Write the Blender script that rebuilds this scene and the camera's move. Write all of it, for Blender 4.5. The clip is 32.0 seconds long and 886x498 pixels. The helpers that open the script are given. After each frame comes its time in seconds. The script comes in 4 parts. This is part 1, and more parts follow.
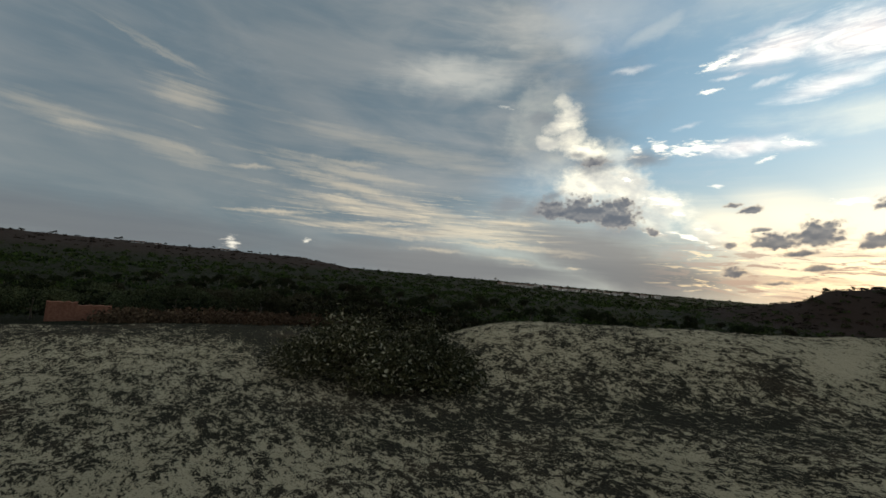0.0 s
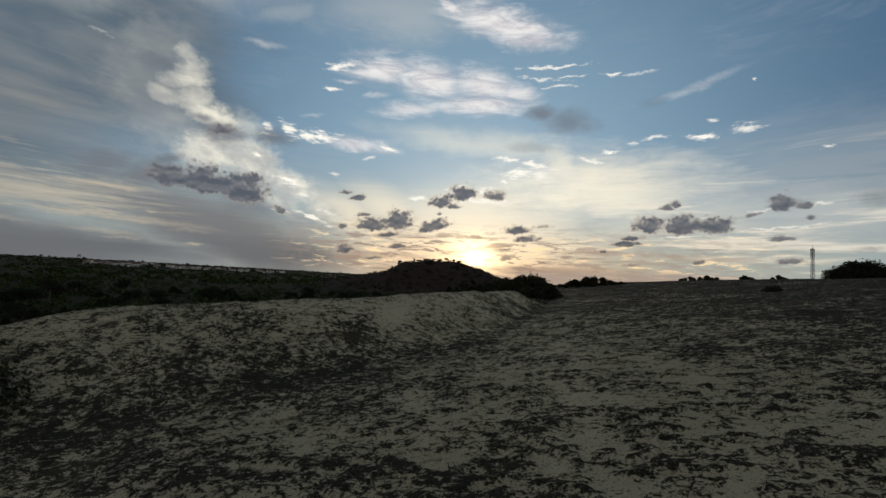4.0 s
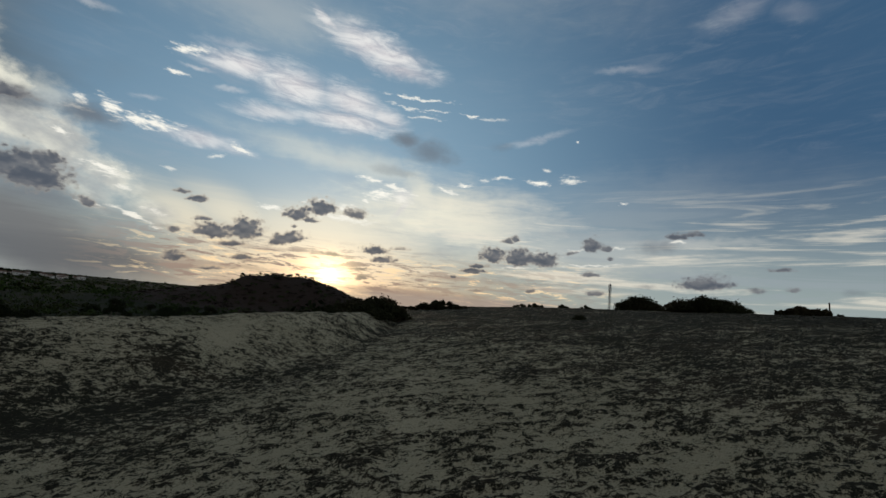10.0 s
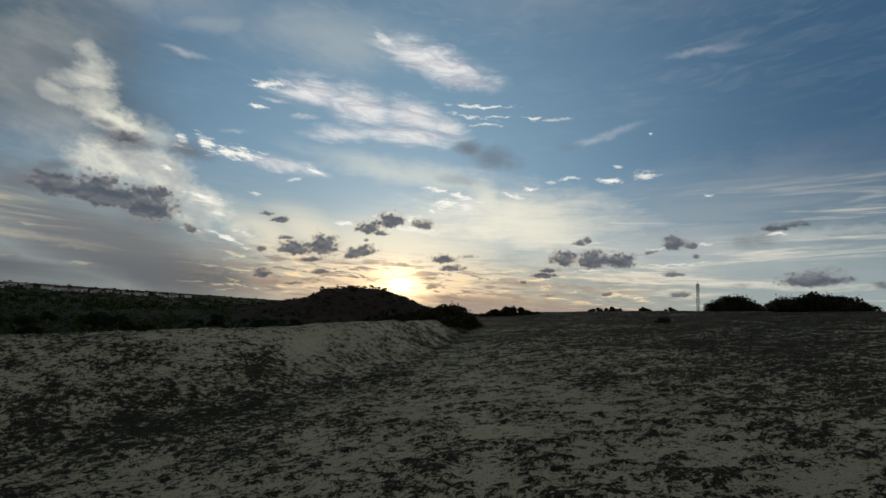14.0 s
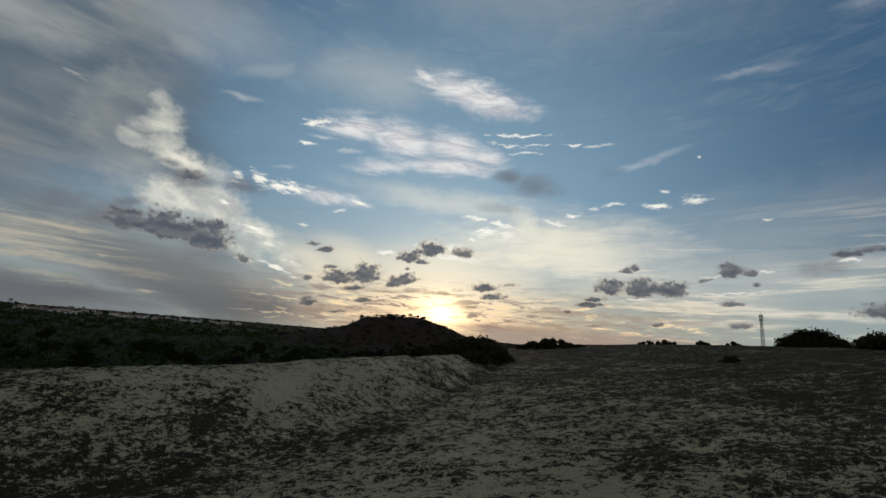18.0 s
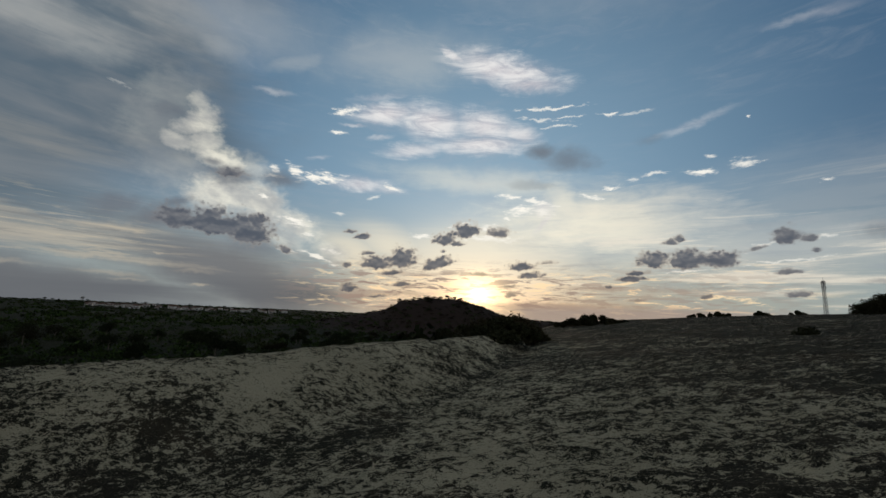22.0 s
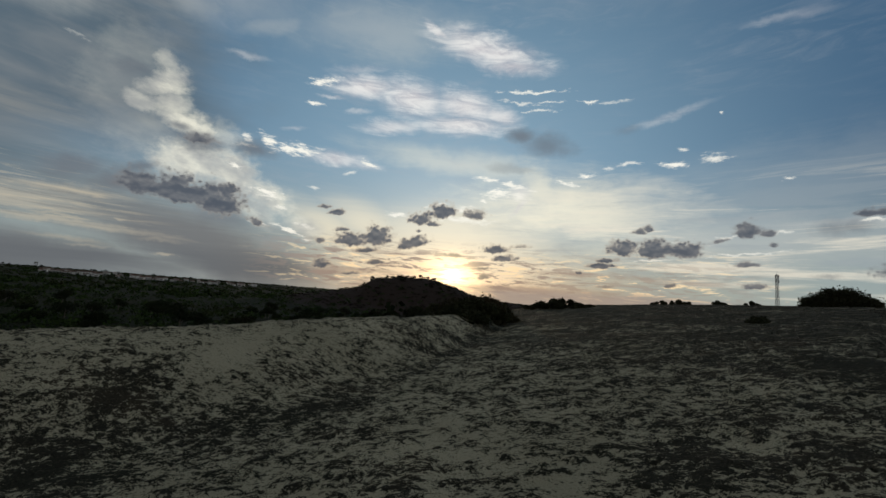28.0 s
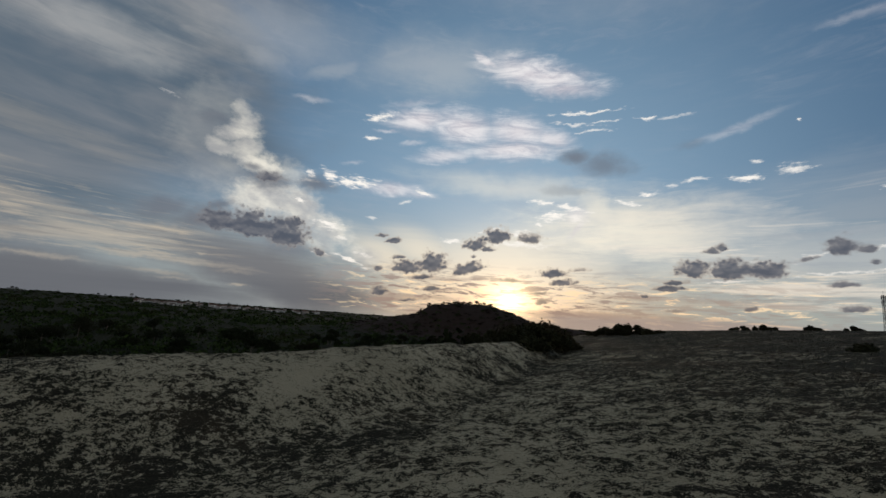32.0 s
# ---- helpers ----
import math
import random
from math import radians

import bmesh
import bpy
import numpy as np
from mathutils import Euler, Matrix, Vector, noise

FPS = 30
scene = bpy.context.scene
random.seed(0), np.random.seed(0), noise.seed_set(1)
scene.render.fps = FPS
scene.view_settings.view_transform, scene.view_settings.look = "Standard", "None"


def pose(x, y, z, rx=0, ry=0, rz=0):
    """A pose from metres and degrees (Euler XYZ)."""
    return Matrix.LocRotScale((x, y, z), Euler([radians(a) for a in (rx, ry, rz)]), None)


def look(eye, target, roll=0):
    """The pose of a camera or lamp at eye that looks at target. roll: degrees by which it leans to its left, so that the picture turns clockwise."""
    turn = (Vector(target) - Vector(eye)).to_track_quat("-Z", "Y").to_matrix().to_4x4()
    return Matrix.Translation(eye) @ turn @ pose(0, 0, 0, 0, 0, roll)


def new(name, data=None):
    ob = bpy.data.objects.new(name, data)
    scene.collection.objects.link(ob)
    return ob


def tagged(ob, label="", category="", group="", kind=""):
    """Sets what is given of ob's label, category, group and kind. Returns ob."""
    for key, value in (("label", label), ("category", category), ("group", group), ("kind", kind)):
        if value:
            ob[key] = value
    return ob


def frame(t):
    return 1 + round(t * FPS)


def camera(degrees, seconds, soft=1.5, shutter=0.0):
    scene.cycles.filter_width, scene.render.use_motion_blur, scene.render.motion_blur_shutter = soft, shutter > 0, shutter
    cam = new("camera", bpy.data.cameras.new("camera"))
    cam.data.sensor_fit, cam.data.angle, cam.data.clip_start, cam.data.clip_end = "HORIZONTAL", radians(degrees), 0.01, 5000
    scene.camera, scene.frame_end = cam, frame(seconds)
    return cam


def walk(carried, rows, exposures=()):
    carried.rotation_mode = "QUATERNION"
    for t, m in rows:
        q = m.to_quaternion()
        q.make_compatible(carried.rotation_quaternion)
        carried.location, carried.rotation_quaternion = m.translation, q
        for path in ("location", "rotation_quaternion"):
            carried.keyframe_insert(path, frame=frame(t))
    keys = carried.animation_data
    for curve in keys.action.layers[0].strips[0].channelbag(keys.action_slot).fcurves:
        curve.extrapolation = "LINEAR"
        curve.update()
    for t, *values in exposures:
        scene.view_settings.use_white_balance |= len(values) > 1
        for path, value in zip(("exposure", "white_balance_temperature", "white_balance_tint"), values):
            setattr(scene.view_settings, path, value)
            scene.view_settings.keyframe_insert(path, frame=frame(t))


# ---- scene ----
# ---- camera and walk ----
LENS = 94.28
cam = camera(LENS, 32.0, soft=1.5)

# seconds, place in metres, turn in degrees
PATH = [
    (0, 0.000, 0.000, 1.500, 93.77, -5.06, 53.65),
    (0.5, 0.026, 0.064, 1.496, 93.06, -3.92, 47.08),
    (1, 0.035, 0.100, 1.492, 92.91, -3.37, 41.91),
    (1.5, 0.064, 0.132, 1.491, 93.13, -3.32, 36.80),
    (2, 0.090, 0.167, 1.493, 93.43, -2.91, 30.86),
    (2.5, 0.111, 0.202, 1.488, 92.99, -2.17, 24.74),
    (3, 0.154, 0.242, 1.473, 93.06, -3.16, 18.25),
    (3.5, 0.192, 0.257, 1.487, 94.63, -2.81, 11.61),
    (4, 0.228, 0.266, 1.488, 94.15, -3.22, 4.80),
    (4.5, 0.257, 0.272, 1.492, 95.26, -2.57, -0.17),
    (6.5, 0.309, 0.238, 1.511, 96.13, -6.23, -5.52),
    (7, 0.330, 0.257, 1.523, 99.33, -2.99, -5.29),
    (7.5, 0.312, 0.319, 1.515, 95.69, -5.38, -8.43),
    (8, 0.258, 0.320, 1.529, 98.52, -4.74, -8.93),
    (8.5, 0.244, 0.335, 1.530, 97.58, -8.04, -8.14),
    (9, 0.342, 0.277, 1.561, 97.99, -4.94, -10.28),
    (9.5, 0.389, 0.249, 1.576, 98.66, -4.32, -14.41),
    (10, 0.382, 0.259, 1.571, 98.43, -5.38, -15.32),
    (10.5, 0.377, 0.265, 1.575, 98.79, -5.89, -14.84),
    (11, 0.366, 0.278, 1.571, 99.47, -6.79, -13.95),
    (11.5, 0.362, 0.284, 1.570, 100.46, -7.84, -15.30),
    (12, 0.358, 0.261, 1.586, 101.09, -6.84, -14.43),
    (12.5, 0.370, 0.231, 1.558, 99.70, -8.03, -16.67),
    (13, 0.353, 0.201, 1.549, 98.81, -7.31, -15.07),
    (13.5, 0.358, 0.199, 1.535, 98.34, -8.42, -10.13),
    (14, 0.431, 0.297, 1.537, 98.66, -3.89, -5.54),
    (14.5, 0.526, 0.455, 1.591, 103.02, -5.15, -8.65),
    (16.5, 0.927, 1.446, 1.733, 102.49, -8.41, -4.22),
    (17, 1.118, 1.644, 1.722, 101.60, -7.30, 0.84),
    (17.5, 1.290, 1.911, 1.753, 103.90, -5.26, -2.56),
    (18, 1.350, 2.104, 1.759, 102.21, -4.58, 0.06),
    (18.5, 1.442, 2.328, 1.761, 100.04, -3.63, 9.25),
    (19, 1.550, 2.549, 1.744, 97.56, -4.30, 6.42),
    (19.5, 1.591, 2.754, 1.747, 98.42, -3.92, 6.33),
    (20, 1.700, 2.959, 1.765, 100.67, -4.70, 10.21),
    (20.5, 1.819, 3.163, 1.804, 97.10, -5.38, 9.65),
    (21, 1.841, 3.400, 1.795, 101.06, -4.27, 6.39),
    (21.5, 1.886, 3.601, 1.797, 99.54, -1.75, 5.64),
    (22, 1.913, 3.759, 1.778, 99.33, -2.52, 5.45),
    (22.5, 1.907, 3.829, 1.785, 95.27, -3.45, 1.03),
    (23, 1.967, 3.851, 1.790, 96.38, -1.75, -1.68),
    (23.5, 1.994, 3.867, 1.780, 97.96, -3.49, -6.34),
    (24, 1.960, 3.876, 1.788, 96.95, -3.47, -2.79),
    (24.5, 1.929, 3.872, 1.784, 96.34, -4.08, 0.94),
    (26.5, 2.002, 3.821, 1.743, 97.55, -3.45, -2.65),
    (27, 2.032, 3.827, 1.738, 98.12, -2.38, -7.13),
    (27.5, 2.014, 3.826, 1.743, 97.18, -3.36, -4.93),
    (28, 1.950, 3.811, 1.736, 96.79, -4.48, 1.67),
    (28.5, 1.918, 3.789, 1.740, 96.02, -5.85, 8.65),
    (29, 1.876, 3.758, 1.737, 97.04, -6.40, 13.21),
    (29.5, 1.847, 3.733, 1.741, 96.81, -6.95, 17.13),
    (30, 1.832, 3.706, 1.749, 96.73, -7.57, 21.12),
    (30.5, 1.836, 3.681, 1.738, 96.64, -7.68, 23.40),
    (31, 1.847, 3.703, 1.736, 97.33, -8.18, 19.02),
    (31.5, 1.897, 3.717, 1.742, 99.11, -5.90, 13.38),
    (32, 1.924, 3.765, 1.748, 99.79, -4.14, 9.47),
]
# seconds, stops, kelvin, tint
EXPOSURES = [
    (0.0, 0.67, 6900, 8), (1.0, 0.40, 6700, 8), (2.0, 0.26, 6600, 8), (3.0, 0.14, 6550, 10), (4.0, 0.05, 6500, 10),
    (8.0, -0.04, 6380, 9), (14.0, -0.04, 6350, 8), (17.0, -0.04, 6400, 9), (20.0, -0.06, 6350, 7), (23.0, -0.03, 6400, 11), (27.0, -0.05, 6380, 6), (28.0, -0.04, 6380, 8), (31.0, -0.02, 6340, 8), (32.0, -0.02, 6340, 13),
]
walk(cam, [(r[0], pose(*r[1:])) for r in PATH], EXPOSURES)

# ---- sky and sun ----
SUN_AZ, SUN_EL = -0.8, 3.2          # degrees to the right of +y, and above the horizon

sun = new("sun", bpy.data.lights.new("sun", "SUN"))
sun.data.energy, sun.data.angle, sun.data.color = 0.5, radians(8), (1.0, 0.72, 0.45)
sun_way = Vector((math.sin(radians(SUN_AZ)) * math.cos(radians(SUN_EL)), math.cos(radians(SUN_AZ)) * math.cos(radians(SUN_EL)), math.sin(radians(SUN_EL))))
sun.matrix_world = look(sun_way * 50, (0, 0, 0))

world = bpy.data.worlds.new("sky")
scene.world = world
world.use_nodes = True
sky = world.node_tree
sky.nodes.clear()


def put(tree, kind, ins=(), **props):
    """A node of that kind; ins: input index or name to value or socket."""
    n = tree.nodes.new(kind)
    for k, v in props.items():
        setattr(n, k, v)
    for k, v in dict(ins).items():
        if isinstance(v, bpy.types.NodeSocket):
            tree.links.new(v, n.inputs[k])
        else:
            n.inputs[k].default_value = v
    return n


def calc(tree, op, a, b=0.0, c=0.0, clamp=False):
    return put(tree, "ShaderNodeMath", {0: a, 1: b, 2: c}, operation=op, use_clamp=clamp).outputs[0]


def span(tree, v, a, b, lo=0.0, hi=1.0, soft=True):
    return put(tree, "ShaderNodeMapRange", {0: v, 1: a, 2: b, 3: lo, 4: hi}, interpolation_type="SMOOTHSTEP" if soft else "LINEAR").outputs[0]


def blend(tree, fac, a, b, kind="MIX"):
    n = put(tree, "ShaderNodeMix", {0: fac}, data_type="RGBA", blend_type=kind)
    for k, v in ((6, a), (7, b)):
        if isinstance(v, bpy.types.NodeSocket):
            tree.links.new(v, n.inputs[k])
        else:
            n.inputs[k].default_value = (*v, 1)
    return n.outputs[2]


def grain(tree, vec, scale, detail=4.0, rough=0.55, warp=0.0, out=0):
    return put(tree, "ShaderNodeTexNoise", {"Vector": vec, "Scale": scale, "Detail": detail, "Roughness": rough, "Distortion": warp}).outputs[out]


coords = put(sky, "ShaderNodeTexCoord").outputs["Generated"]
axes = put(sky, "ShaderNodeSeparateXYZ", {0: coords}).outputs
az = calc(sky, "MULTIPLY", calc(sky, "ARCTAN2", axes[0], axes[1]), 57.2958)
el = calc(sky, "MULTIPLY", calc(sky, "ARCSINE", axes[2]), 57.2958)
flat = put(sky, "ShaderNodeCombineXYZ", {0: az, 1: el}).outputs[0]


def stretched(x, y, turn=0.0):
    return put(sky, "ShaderNodeMapping", {"Vector": flat, "Scale": (x, y, 1), "Rotation": (0, 0, radians(turn))}).outputs[0]


# slow and fine wander of the cloud edges
wander = put(sky, "ShaderNodeVectorMath", {0: grain(sky, flat, 0.16, 3, out=1), 1: (0.5, 0.5, 0.5)}, operation="SUBTRACT").outputs[0]
ripple = put(sky, "ShaderNodeVectorMath", {0: grain(sky, flat, 0.6, 7, 0.62, out=1), 1: (0.5, 0.5, 0.5)}, operation="SUBTRACT").outputs[0]
moved = put(sky, "ShaderNodeVectorMath", {0: wander, 1: (5.0, 2.2, 0), 2: flat}, operation="MULTIPLY_ADD").outputs[0]
moved = put(sky, "ShaderNodeVectorMath", {0: ripple, 1: (1.3, 0.8, 0), 2: moved}, operation="MULTIPLY_ADD").outputs[0]
near_moved = put(sky, "ShaderNodeVectorMath", {0: ripple, 1: (1.5, 1.1, 0), 2: flat}, operation="MULTIPLY_ADD").outputs[0]
lumpy = put(sky, "ShaderNodeVectorMath", {0: ripple, 1: (1.3, 0.6, 0), 2: flat}, operation="MULTIPLY_ADD").outputs[0]
combed = put(sky, "ShaderNodeVectorMath", {0: wander, 1: (1.8, 0.9, 0), 2: near_moved}, operation="MULTIPLY_ADD").outputs[0]
soft_billow = grain(sky, stretched(0.16, 0.3, 10), 1.0, 6, 0.58, 0.3)
fibre = grain(sky, stretched(0.15, 0.75, 14), 1.0, 7, 0.66, 0.8)
strand = grain(sky, stretched(0.06, 0.75, 3), 1.0, 6, 0.6, 0.5)
puffs = grain(sky, stretched(0.62, 0.95), 1.0, 7, 0.62)
above = put(sky, "ShaderNodeMapping", {"Vector": flat, "Location": (0, 0.42, 0), "Scale": (0.62, 0.95, 1)}).outputs[0]
tops = calc(sky, "SUBTRACT", grain(sky, stretched(0.62, 0.95), 1.0, 2, 0.5), grain(sky, above, 1.0, 2, 0.5))
broad = grain(sky, stretched(0.03, 0.075), 1.0, 4, 0.5, 0.4)
streak = grain(sky, stretched(0.10, 1.25, 2), 1.0, 7, 0.62, 0.4)
mottle = grain(sky, stretched(0.05, 0.16, 12), 1.0, 5, 0.55, 0.5)


class Layer:
    """Cloud pieces of one kind: soft ovals by azimuth, elevation, half length, half height and tilt in degrees."""
    last = None

    def __init__(self, coords, tear, power, inner, flat_base=0.0):
        self.coords, self.inner, self.flat_base, self.mask = coords, inner, flat_base, None
        self.tear = calc(sky, "MULTIPLY", calc(sky, "SUBTRACT", tear, 0.5), power)

    def add(self, a, e, length, height, tilt=0.0, depth=1.0):
        where = self.coords
        if Layer.last is not None:
            # hangs each piece on the one before, so that they are worked out one after another
            where = put(sky, "ShaderNodeVectorMath", {0: Layer.last, 1: (0, 0, 1e-6), 2: where}, operation="MULTIPLY_ADD").outputs[0]
        m = put(sky, "ShaderNodeMapping", {"Vector": where, "Location": (a, e - 0.3 * height * bool(self.flat_base), 0), "Rotation": (0, 0, radians(tilt)), "Scale": (length * (1.4 if self.flat_base else 1.15), height * (2.15 if self.flat_base else 1.15), 1)}, vector_type="TEXTURE").outputs[0]
        r = put(sky, "ShaderNodeVectorMath", {0: m}, operation="LENGTH").outputs["Value"]
        if self.flat_base:
            under = put(sky, "ShaderNodeVectorMath", {0: m, 1: (0, -self.flat_base, 0)}, operation="DOT_PRODUCT").outputs["Value"]
            r = calc(sky, "ADD", r, calc(sky, "MAXIMUM", under, 0.0))
        v = span(sky, calc(sky, "ADD", r, self.tear), self.inner, 1.15, depth, 0.0)
        self.mask = v if self.mask is None else calc(sky, "MAXIMUM", self.mask, v)
        Layer.last = self.mask


lobes = put(sky, "ShaderNodeTexVoronoi", {"Vector": stretched(0.9, 1.25), "Scale": 1.0}, feature="SMOOTH_F1").outputs["Distance"]
fine_lobes = put(sky, "ShaderNodeTexVoronoi", {"Vector": near_moved, "Scale": 2.3}, feature="SMOOTH_F1").outputs["Distance"]
heap = calc(sky, "ADD", calc(sky, "MULTIPLY", lobes, 0.25), calc(sky, "MULTIPLY", fine_lobes, 0.35))
heap = calc(sky, "ADD", heap, calc(sky, "MULTIPLY", puffs, 0.75))
shred_grain = grain(sky, stretched(0.7, 2.6, 4), 1.0, 6, 0.64)
dark = Layer(lumpy, heap, 1.2, 0.3, 1.4)
haze = Layer(near_moved, soft_billow, 1.6, 0.1)
wisp = Layer(combed, fibre, 1.3, 0.0)
fleck = Layer(near_moved, shred_grain, 3.6, 0.0)
veil = Layer(moved, calc(sky, "ADD", calc(sky, "MULTIPLY", fibre, 0.6), calc(sky, "MULTIPLY", soft_billow, 0.4)), 1.5, 0.0)
bright = Layer(combed, calc(sky, "ADD", calc(sky, "MULTIPLY", soft_billow, 0.45), calc(sky, "MULTIPLY", puffs, 0.55)), 2.0, 0.25)
grey = Layer(moved, strand, 0.5, 0.2)
band = Layer(near_moved, streak, 2.0, 0.0)
gold = Layer(flat, strand, 0.5, 0.0)
bar = Layer(near_moved, strand, 1.0, 0.3)

# low dark cumulus
dark.add(-11.4, 7.6, 2.3, 1.36, 6)
dark.add(-14.7, 6.9, 2.6, 0.96, 6)
dark.add(-16.2, 8.2, 1.1, 0.34, 7, 0.8)
dark.add(-12.9, 5.7, 1.9, 0.43, 6, 0.8)
dark.add(-2.8, 11.9, 2.4, 1.13, 5)
dark.add(-5.6, 10.6, 1.8, 0.86, 5, 0.9)
dark.add(1.9, 11.8, 2.0, 0.74, 4, 0.7)
dark.add(-3.9, 10.1, 1.4, 0.39, 5, 0.8)
dark.add(-5.8, 9.0, 0.6, 0.27, 5, 0.7)
dark.add(-18.8, 10.9, 1.0, 0.30, 8, 0.7)
dark.add(-17.3, 10.3, 1.3, 0.45, 7, 0.9)
dark.add(5.1, 7.2, 2.0, 0.62, 4)
dark.add(6.6, 6.0, 2.1, 0.47, 4, 0.9)
dark.add(8.6, 7.8, 1.7, 0.27, 3, 0.5)
dark.add(21.7, 8.0, 2.0, 0.97, 1)
dark.add(25.3, 7.9, 2.5, 1.15, 1)
dark.add(28.5, 7.8, 2.0, 1.02, 1)
dark.add(19.6, 6.5, 1.6, 0.37, 2, 0.9)
dark.add(19.0, 5.7, 2.0, 0.37, 3, 0.9)
dark.add(16.2, 4.7, 0.6, 0.26, 3, 0.7)
dark.add(23.6, 10.1, 1.0, 0.39, 0, 0.9)
dark.add(24.4, 10.5, 0.7, 0.42, 0, 0.9)
dark.add(34.6, 10.1, 1.4, 0.85, -2, 0.9)
dark.add(36.5, 9.8, 0.8, 0.46, -2, 0.7)
dark.add(34.6, 6.3, 1.4, 0.32, 1, 0.7)
dark.add(34.6, 6.5, 0.6, 0.25, 1, 0.7)
dark.add(36.9, 8.5, 0.5, 0.25, -1, 0.6)
dark.add(35.2, 3.9, 1.4, 0.37, 3, 0.8)
dark.add(27.0, 3.6, 0.9, 0.27, 3, 0.6)
dark.add(19.8, 3.1, 1.6, 0.25, 4, 0.5)
dark.add(44.4, 11.4, 1.3, 0.49, -5, 0.7)
dark.add(-18.4, 3.3, 1.6, 0.68, 6, 0.8)
dark.add(-14.6, 2.4, 1.6, 0.31, 5, 0.7)
dark.add(-11.2, 4.2, 1.5, 0.43, 5, 0.8)
dark.add(-19.1, 6.3, 1.1, 0.49, 7, 0.7)
dark.add(3.5, 3.3, 1.2, 0.47, 4, 0.7)
dark.add(3.3, 4.5, 2.3, 0.27, 4, 0.6)
dark.add(-31.0, 11.1, 1.4, 0.89, 11, 0.9)
dark.add(-30.7, 10.5, 1.4, 0.48, 11, 0.9)
dark.add(-6.6, 7.2, 2.8, 0.71, 16)
dark.add(-0.9, 6.0, 2.4, 0.31, -2, 0.6)
dark.add(31.9, 9.0, 1.2, 0.26, 21, 0.6)
dark.add(-36.2, 10.2, 2.2, 1.64, 2)
dark.add(-31.7, 9.6, 3.3, 1.85, -7)
dark.add(-34.7, 9.9, 5.5, 1.33, -2)
dark.add(-39.4, 10.1, 2.7, 1.38, 1, 0.75)
dark.add(-27.1, 7.8, 1.5, 0.50, -12, 0.7)
dark.add(47.2, 5.8, 3.0, 0.77, 4, 0.8)
dark.add(54.5, 7.6, 1.4, 0.30, 2, 0.6)
dark.add(52.3, 5.3, 1.2, 0.36, 5, 0.5)
dark.add(55.4, 5.5, 0.6, 0.29, 4, 0.5)
dark.add(46.2, 11.7, 1.3, 0.43, 1, 0.7)
dark.add(-34.6, 16.4, 2.3, 0.59, 4, 0.7)
# soft grey cloud
haze.add(42.9, 10.2, 1.9, 0.89, 2, 0.6)
haze.add(60.0, 5.5, 0.9, 0.40, 4, 0.4)
haze.add(-45.0, 10.6, 3.2, 1.27, 8, 0.8)
haze.add(-41.4, 10.1, 2.8, 1.59, 7, 0.9)
haze.add(-39.8, 11.9, 2.1, 0.61, 24, 0.85)
haze.add(-34.5, 16.3, 3.5, 1.51, 3)
haze.add(-28.7, 16.7, 3.0, 1.18, -1, 0.9)
haze.add(-36.4, 17.3, 1.6, 0.64, 0, 0.9)
haze.add(-41.9, 22.1, 1.8, 0.91, 17, 0.55)
haze.add(7.7, 22.6, 3.0, 1.16, -4, 0.9)
haze.add(11.3, 21.4, 3.7, 1.74, -2, 0.75)
haze.add(21.7, 22.8, 1.7, 0.68, 0, 0.3)
haze.add(41.9, 10.2, 1.7, 1.08, -3, 0.6)
haze.add(41.2, 5.1, 1.5, 0.34, 1, 0.6)
haze.add(7.0, 18.2, 4.0, 0.60, -1, 0.35)
haze.add(-30.4, 8.0, 4.5, 1.38, -9, 0.6)
# high white cirrus
wisp.add(0.7, 33.1, 7.1, 2.09, -10)
wisp.add(3.6, 32.4, 7.0, 1.73, -7)
wisp.add(5.8, 31.1, 6.4, 1.23, -5, 0.9)
wisp.add(-5.4, 34.5, 2.3, 0.55, -22, 0.9)
wisp.add(-2.2, 35.2, 2.1, 0.43, -2, 0.5)
wisp.add(-15.0, 26.9, 5.7, 1.56, 5)
wisp.add(-8.3, 26.4, 5.9, 2.49, -7)
wisp.add(-0.5, 25.9, 5.5, 2.31, -10)
wisp.add(4.3, 24.9, 3.5, 1.44, -7, 0.9)
wisp.add(-0.9, 23.6, 7.2, 1.47, 0)
wisp.add(-10.6, 22.6, 5.0, 1.07, 8, 0.75)
wisp.add(-15.8, 23.7, 2.0, 0.35, 11, 0.4)
wisp.add(-19.5, 25.0, 2.2, 0.27, 7, 0.5)
wisp.add(-16.3, 28.8, 4.4, 0.59, 12, 0.3)
wisp.add(-18.2, 17.4, 4.7, 1.09, 3, 0.8)
wisp.add(-14.6, 17.2, 3.2, 0.68, -6, 0.5)
wisp.add(26.5, 23.8, 4.9, 0.53, 12, 0.28)
wisp.add(38.2, 31.7, 4.1, 0.49, -3, 0.22)
wisp.add(51.0, 35.1, 4.5, 1.36, 9, 0.22)
wisp.add(56.5, 33.7, 2.5, 1.12, -17, 0.15)
wisp.add(39.8, 31.4, 3.5, 0.45, -5, 0.2)
wisp.add(8.2, 15.2, 1.8, 1.44, 2, 0.5)
wisp.add(8.1, 13.2, 2.3, 0.47, -133, 0.55)
wisp.add(-30.5, 27.1, 2.7, 0.38, 5, 0.3)
wisp.add(-23.8, 20.2, 1.6, 0.28, 9, 0.3)
